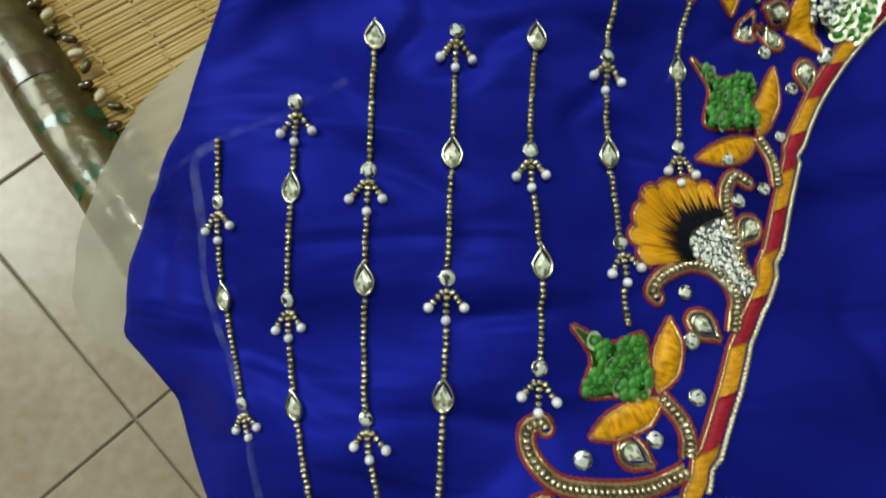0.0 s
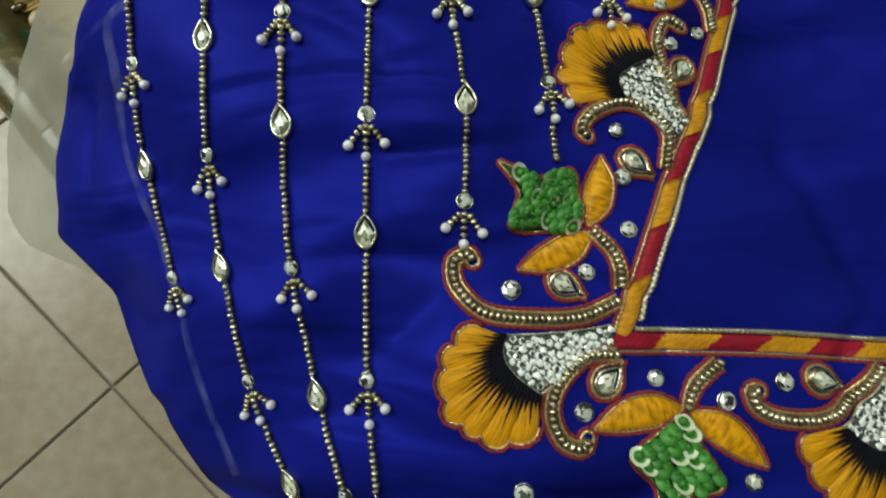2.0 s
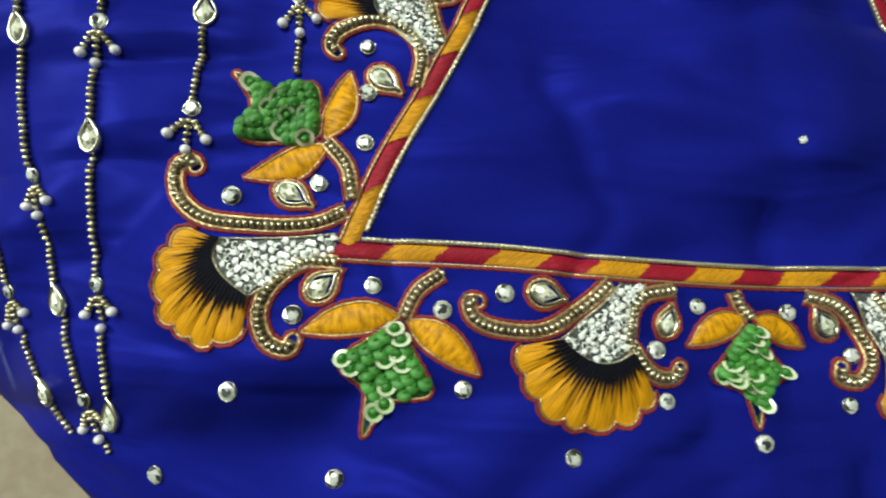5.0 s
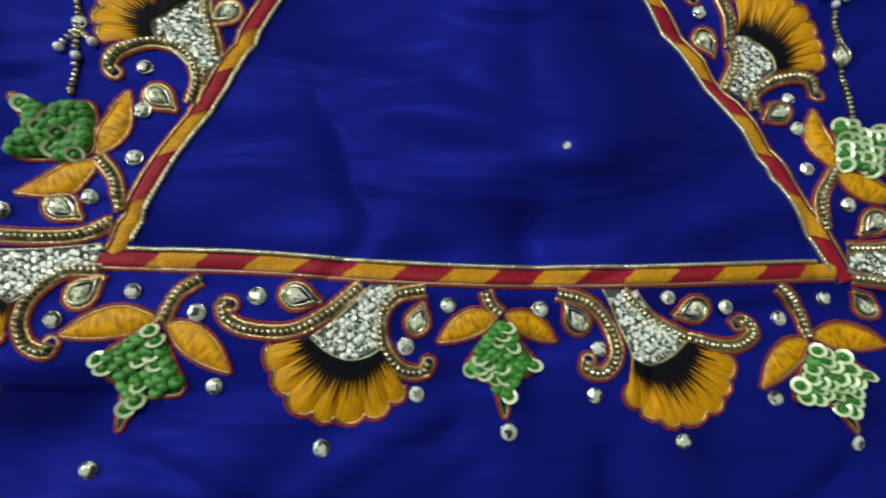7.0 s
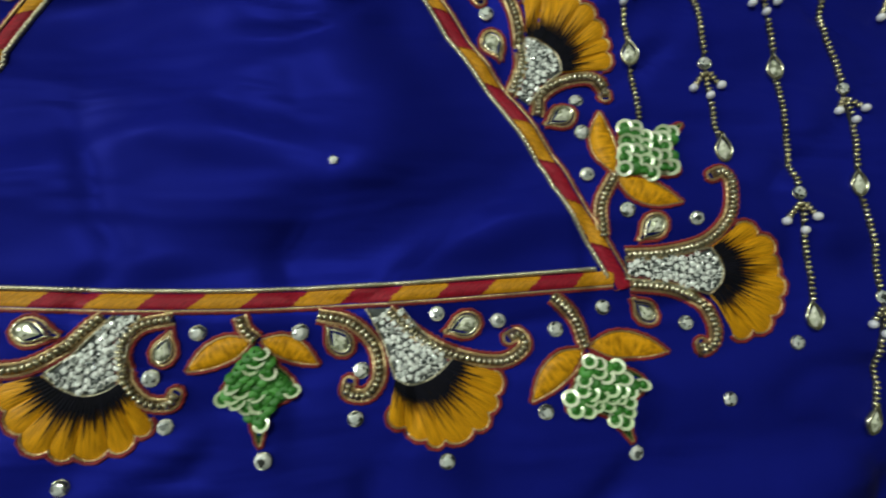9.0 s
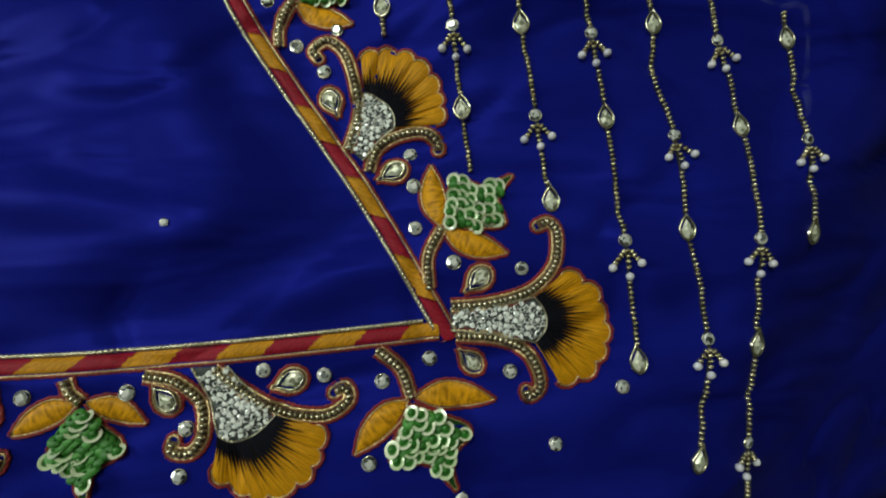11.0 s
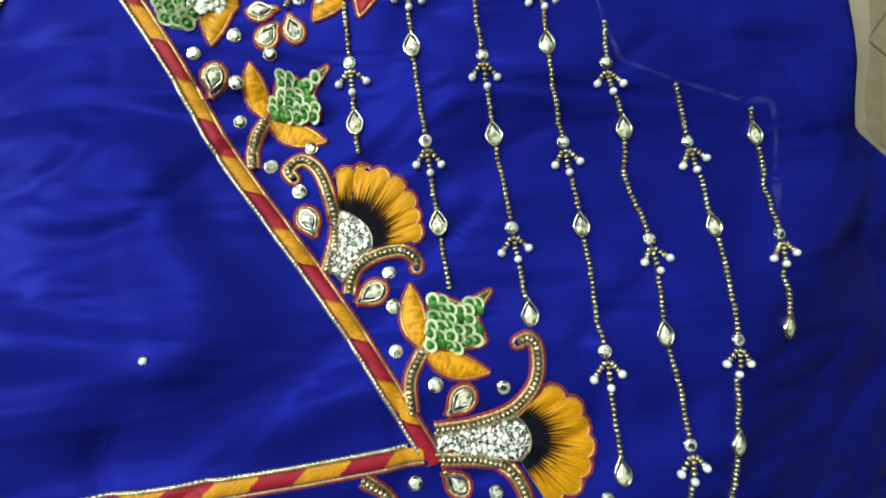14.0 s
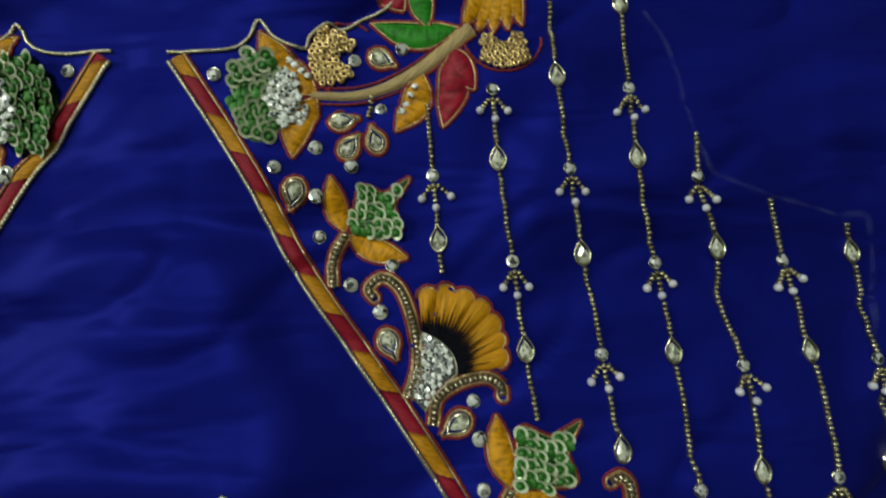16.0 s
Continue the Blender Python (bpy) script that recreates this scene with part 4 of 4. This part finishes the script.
flower(208.6, 4.2, 234.9, 6.6, 238.4, -0.7, 234.7, -7.4, 208.4, -2.2, 244.2, 14.5, 258.8, -2.7, 241, -21.4)
flower(177.9, 59.2, 184.4, 77.8, 192.5, 71.5, 194, 63.8, 183.3, 53.3, 183, 90.1, 204.2, 86.4, 209.2, 63.9)
# bead scrolls
scroll([(-5, 7.4), (-14.9, 3.3), (-28.8, 2.6), (-39.9, 4), (-46.4, 9.9), (-47.4, 16.1), (-44, 18.2), (-42.6, 16.5)])
scroll([(-6.3, -5.9), (-14.7, -6.4), (-21.5, -12.1), (-24.1, -18.9), (-21.8, -25.4), (-17, -27.4), (-15.5, -25.1)])
scroll([(11.5, 43.4), (12.6, 52.8), (8.3, 59.7), (-0.3, 62), (-9.1, 58.4), (-12.2, 54), (-10.4, 51.6)])
scroll([(17.8, 57.9), (14.8, 67.7), (12.5, 76.1), (13, 85.1), (16.3, 90.5), (21.1, 88.9)])
scroll([(63.5, -8.6), (54.7, -16.1), (45.2, -21.2), (34.1, -21.1), (28, -18.5), (26.7, -14.6), (29, -14.6)])
scroll([(81.1, -9.7), (72.7, -11.6), (68.6, -17.3), (69.5, -25.2), (74.4, -31.4), (80.2, -32.4), (82.1, -29.7)])
scroll([(118.9, -10.1), (127.6, -12.3), (134.3, -18.7), (135.9, -26.9), (132.6, -32.1), (127.4, -31.6), (127.6, -28.7)])
scroll([(138.4, -9.4), (146.9, -16.7), (157.3, -22.3), (169.9, -24.5), (177, -20.9), (176.1, -17.3), (172.6, -18.5)])
scroll([(209, 5), (221.3, 5.5), (234, 8.7), (241.9, 16.2), (243.7, 25.9), (241.4, 29.9), (237.6, 28.8)])
scroll([(210.1, -3.8), (222.2, -5.3), (230.6, -9.1), (234.4, -15.2), (235.1, -21), (231.9, -23.6), (230.9, -21.6)])
scroll([(178.1, 57.2), (182, 67.8), (181.6, 79.7), (178.4, 91.1), (172.8, 96.1), (167.9, 93), (169.7, 89.4)])
scroll([(185.5, 49.1), (187.8, 56.8), (194.5, 61), (203.1, 62.2), (207.9, 58.9), (208, 55.8)])
# sequin leaves: foot, side lobe, point, side lobe, stem foot; two yellow leaves as foot and point; share of pale rims,
# painted as glints
sequin_leaf(-12.9, 26.3, -14.9, 42.3, -35.8, 42.6, -33.5, 24.5, -3.7, 10.5, -11.7, 26.7, -6.6, 46.4, -11, 24.9, -30.6, 14.9, 0.15)
sequin_leaf(27.1, 108.1, 26.4, 126.9, 5, 129, 6.9, 105.3, 31.8, 88.4, 27.6, 105.9, 35.3, 130.4, 26.3, 104.1, 4.8, 95.2, 0.15)
sequin_leaf(8.6, -19.9, -5.3, -30.1, 2.1, -47.5, 18.9, -37.6, 20, -7.7, 9.5, -18.7, -13.8, -23.1, 11.5, -19.8, 29.3, -32.4, 0.31)
sequin_leaf(102.1, -17.9, 91.8, -32.2, 103.6, -44.7, 114.1, -31, 98, -9.6, 101.3, -16.4, 84.8, -23.9, 103.8, -16.4, 118.7, -23.8, 0.25)
sequin_leaf(194.4, -23.1, 188, -39.5, 207.9, -49, 214.2, -31.7, 186.3, -6.7, 194.4, -22.3, 178.7, -35.9, 197, -21.5, 220.7, -24, 0.72)
sequin_leaf(208.3, 29.9, 212.3, 47.2, 231.6, 46.4, 228, 29, 202.5, 10.9, 207.2, 30.2, 205.4, 50.4, 207.8, 29.2, 227.2, 20.6, 0.72)
sequin_leaf(162.3, 111.3, 167.2, 127.7, 183.6, 128.7, 180.1, 109.7, 156.6, 94, 161.1, 112.2, 157.6, 130.2, 162.2, 110.6, 180.9, 101.8, 0.72)
# pear stones: centre, point
pear_stone(2.5, 44.8, 9.1, 40)
pear_stone(-19, 11.1, -12.4, 7.4)
pear_stone(18.9, 73.6, 14.5, 67.6)
pear_stone(47.4, 130.2, 48.4, 121.7)
pear_stone(-9.7, -11.9, -4.1, -6.2)
pear_stone(46.2, -12.1, 53.8, -13.8)
pear_stone(78.9, -18.2, 80.5, -12.6)
pear_stone(124.7, -17.3, 120.9, -11.7)
pear_stone(160.2, -14.3, 152.3, -16.9)
pear_stone(218, 13.1, 211.8, 7.9)
pear_stone(214.4, -11.9, 210.2, -7.5)
pear_stone(173.4, 75, 176.3, 67.4)
pear_stone(193.1, 49, 187, 45.9)
pear_stone(145.8, 125.6, 143.6, 118.7)
# round stones
round_stones([(31.3, 135.2), (55.1, 138.1), (42, 124.5), (37.5, 107.6), (14.7, 96), (26.5, 87.7), (16.7, 82.6), (-2.4, 53.9), (-1.5, 40.5), (-1.4, 25.8), (-12.7, 14.6), (-33.2, 9.6), (-16.1, -19.2), (-30.3, -37.8), (-4, -56.9), (-49.7, -60.2), (2.7, -11.5), (20.1, -16.9), (25.8, -36), (35.6, -12.3)])
round_stones([(87.3, -13.9), (75.7, -25.4), (79, -38.5), (54, -52.3), (104.7, -48.4), (114, -14.7), (130.9, -25.7), (129.2, -38.6), (152.4, -10.7), (170, -13.2), (154.1, -50.9), (187.1, -16.3), (182.5, -39.1), (201.7, -10.3), (226, -15.5), (261.4, -22.6), (239.2, -38.5), (209.1, -52.3), (210.5, 18.6), (231.6, 15.7)])
round_stones([(199.1, 29.9), (199.4, 44), (198.8, 54.9), (140.2, 133.8), (153.4, 139.8), (164.6, 133.2), (152.6, 124.2), (152.9, 110.8), (176, 99.9), (162.3, 94.4), (171.3, 85), (122.4, 165.4), (167.6, 169.4), (183.8, 172.7), (175.4, 152.3), (76.3, 169.2), (54.3, 136.7)])


def shoulder(place):
    """The large motif at the top of the neckline: sequin bud, crystal-set leaves, stem, pear blossom and bead crescents."""
    m = thing("shoulder_motif", *place(160, 165), "large embroidered spray with sequin bud, gold stem and crystals", "embroidery", "shoulder sprays")
    cx, cy = place(132.5, 161.5)
    tx, ty = place(120, 166)
    bm = bmesh.new()
    ring = [tuple(Vector((cx, cy)) + Vector((math.cos(a) * 9.5, math.sin(a) * 15.5))) for a in (2 * math.pi * k / 24 for k in range(24))]
    vs = [bm.verts.new(at(x, y, 0.3)) for x, y in ring]
    bm.faces.new(vs)
    part("padding", bm, LEAF_FELT, m)
    sequins(m, Vector((cx, cy)), Vector((tx - cx, ty - cy)).normalized(), ring, 4.0, 0.8, (0.3, 0.6))
    for k in range(40):
        a, r = k * 2.4, 1.2 * math.sqrt(k)
        q = place(141 + math.cos(a) * r * 0.75, 160.5 + math.sin(a) * r * 1.35)
        piece("crystal_chip", CHIP, m, stand(*q, RNG.uniform(0, 6), 2.2 + RNG.random() * 0.5, RNG.uniform(-0.35, 0.35), RNG.uniform(0.85, 1.1)))
    leaf(m, *place(151.5, 162), *place(134, 183), YELLOW, 0.42, "mustard_leaf", 0.1)
    leaf(m, *place(151.5, 161), *place(142.5, 141), YELLOW, 0.42, "mustard_leaf", -0.1)
    leaf(m, *place(189, 168), *place(178.5, 148.5), YELLOW, 0.42, "mustard_leaf", 0.1)
    for a, b in (((143, 174), (149, 168)), ((146, 152), (148, 157)), ((181, 155), (186, 163))):
        for k in range(4):
            q = place(a[0] + (b[0] - a[0]) * k / 3, a[1] + (b[1] - a[1]) * k / 3)
            piece("crystal_chip", CHIP, m, stand(*q, k, 1.1, 0.1, 0.9))
    stem = spline([place(150, 161.5), place(168, 161.7), place(188, 169), place(208, 183)], 0.5)
    grid, uvs = [], []
    for i in range(0, len(stem), 2):
        f = i / len(stem)
        w = 1.4 + 1.4 * f
        a, b = aside(stem, w)[i], aside(stem, -w)[i]
        grid.append([at(*a.lerp(b, j / 6), 0.2 + 1.2 * math.sqrt(max(0.0, 1 - (j / 3 - 1) ** 2))) for j in range(7)])
        uvs.append([(f * 3 + j / 9, j / 6) for j in range(7)])
    part("stem", quilt(bmesh.new(), grid, uvs), STEMT, m, "gold chain stitch stem")
    for off in (2.9, -2.9):
        cord("crimson_edging", aside(stem, off), 0.58, 0.15, REDT, m, 0.7, 1.1)
    for x, y, px, py in ((160.2, 152.5, 168, 153.5), (162, 143.5, 168.6, 151), (171.2, 145.4, 169.5, 152.5), (174.9, 173.7, 181, 170.4)):
        pear(m, *place(x, y), *place(px, py), 0.95)
    bead_row(m, Vector(place(169, 153)), Vector(place(171, 161)), 1.6)
    for ccx, ccy, r0, r1, a0, a1 in ((162.5, 174, 3.4, 12.2, 0.85, 5.2), (219, 181.5, 4.6, 14.5, 3.2, 6.2)):
        for r in np.arange(r0, r1, 2.1):
            steps = max(3, int(r * (a1 - a0) / 2.3))
            for k in range(steps):
                a = a0 + (a1 - a0) * (k + 0.5) / steps
                if r > r0 + 2.2 and abs(a - (a0 + a1) / 2) > (a1 - a0) * (0.52 - 0.035 * (r - r0)):
                    continue
                q = place(ccx + math.cos(a) * r, ccy + math.sin(a) * r)
                piece("gold_loop", LOOP, m, stand(*q, RNG.uniform(0, 6), 0.5 + RNG.random() * 0.5, RNG.uniform(-0.4, 0.4), RNG.uniform(0.85, 1.1)))
        arc = [place(ccx + math.cos(a0 + (a1 - a0) * k / 12) * (r1 + 0.4), ccy + math.sin(a0 + (a1 - a0) * k / 12) * (r1 + 0.4)) for k in range(13)]
        cord("crimson_edging", spline(arc), 0.6, 0.15, REDT, m, 0.7, 1.1)
    leaf(m, *place(200, 175), *place(195, 149), REDS, 0.36, "crimson_leaf", 0.08)
    leaf(m, *place(200, 176), *place(207, 161), REDS, 0.5, "crimson_leaf", -0.05)
    leaf(m, *place(203, 183), *place(172.5, 186), GREENT, 0.3, "green_leaf", 0.12)
    leaf(m, *place(192, 184), *place(193, 206), GREENT, 0.34, "green_leaf", 0.1)
    leaf(m, *place(184, 190), *place(176, 204), REDS, 0.5, "crimson_leaf", 0.05)
    for k in range(5):
        leaf(m, *place(217 + k * 1.0, 203), *place(205 + k * 5.4, 184 - 2 * math.sin(k * 0.8)), YELLOW, 0.3, "mustard_petal", 0.02)
    edge_line = spline([place(*p) for p in ((103, 177), (123, 177.4), (130, 181), (133.7, 187), (139, 181), (147.8, 178), (151, 182), (157, 186), (163, 184), (169, 187), (174, 189), (180, 193), (184, 204))])
    cord("zari_edging", edge_line, 0.75, 0.5, SILVER, m)
    return m


shoulder(lambda x, y: (x + (208 - x) * 0.05, y - 4))
shoulder(lambda x, y: (199 - x - (208 - x) * 0.05, y - 2.5))

# a single loose bead on the silk
lone = thing("loose_bead", 123.1, 35.1, "single small pale crystal bead lying on the blue silk", "bead")
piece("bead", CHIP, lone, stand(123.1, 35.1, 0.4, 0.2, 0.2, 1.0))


# ---- floor tiles ----
def tiles():
    size, gap = 0.291, 0.003
    rim = size / 2 - gap / 2
    me = layered("tile", [([(sx * rim * 1000, sy * rim * 1000) for sx, sy in ((-1, -1), (1, -1), (1, 1), (-1, 1))], -3),
                          ([(sx * rim * 1000, sy * rim * 1000) for sx, sy in ((-1, -1), (1, -1), (1, 1), (-1, 1))], -1),
                          ([(sx * (rim * 1000 - 1.5), sy * (rim * 1000 - 1.5)) for sx, sy in ((-1, -1), (1, -1), (1, 1), (-1, 1))], 0)], TILE)
    turn = Matrix.Rotation(radians(45.5), 4, "Z")
    corner = Vector((-0.343, -0.071, -0.03))
    for i in range(-11, 11):
        for j in range(-11, 11):
            p = corner + turn @ Vector(((i + 0.5) * size, (j + 0.5) * size, 0))
            if max(abs(p.x), abs(p.y)) < 1.77:
                ob = new("tile", me)
                ob.parent = floor
                ob.matrix_basis = Matrix.Translation(p) @ turn


tiles()
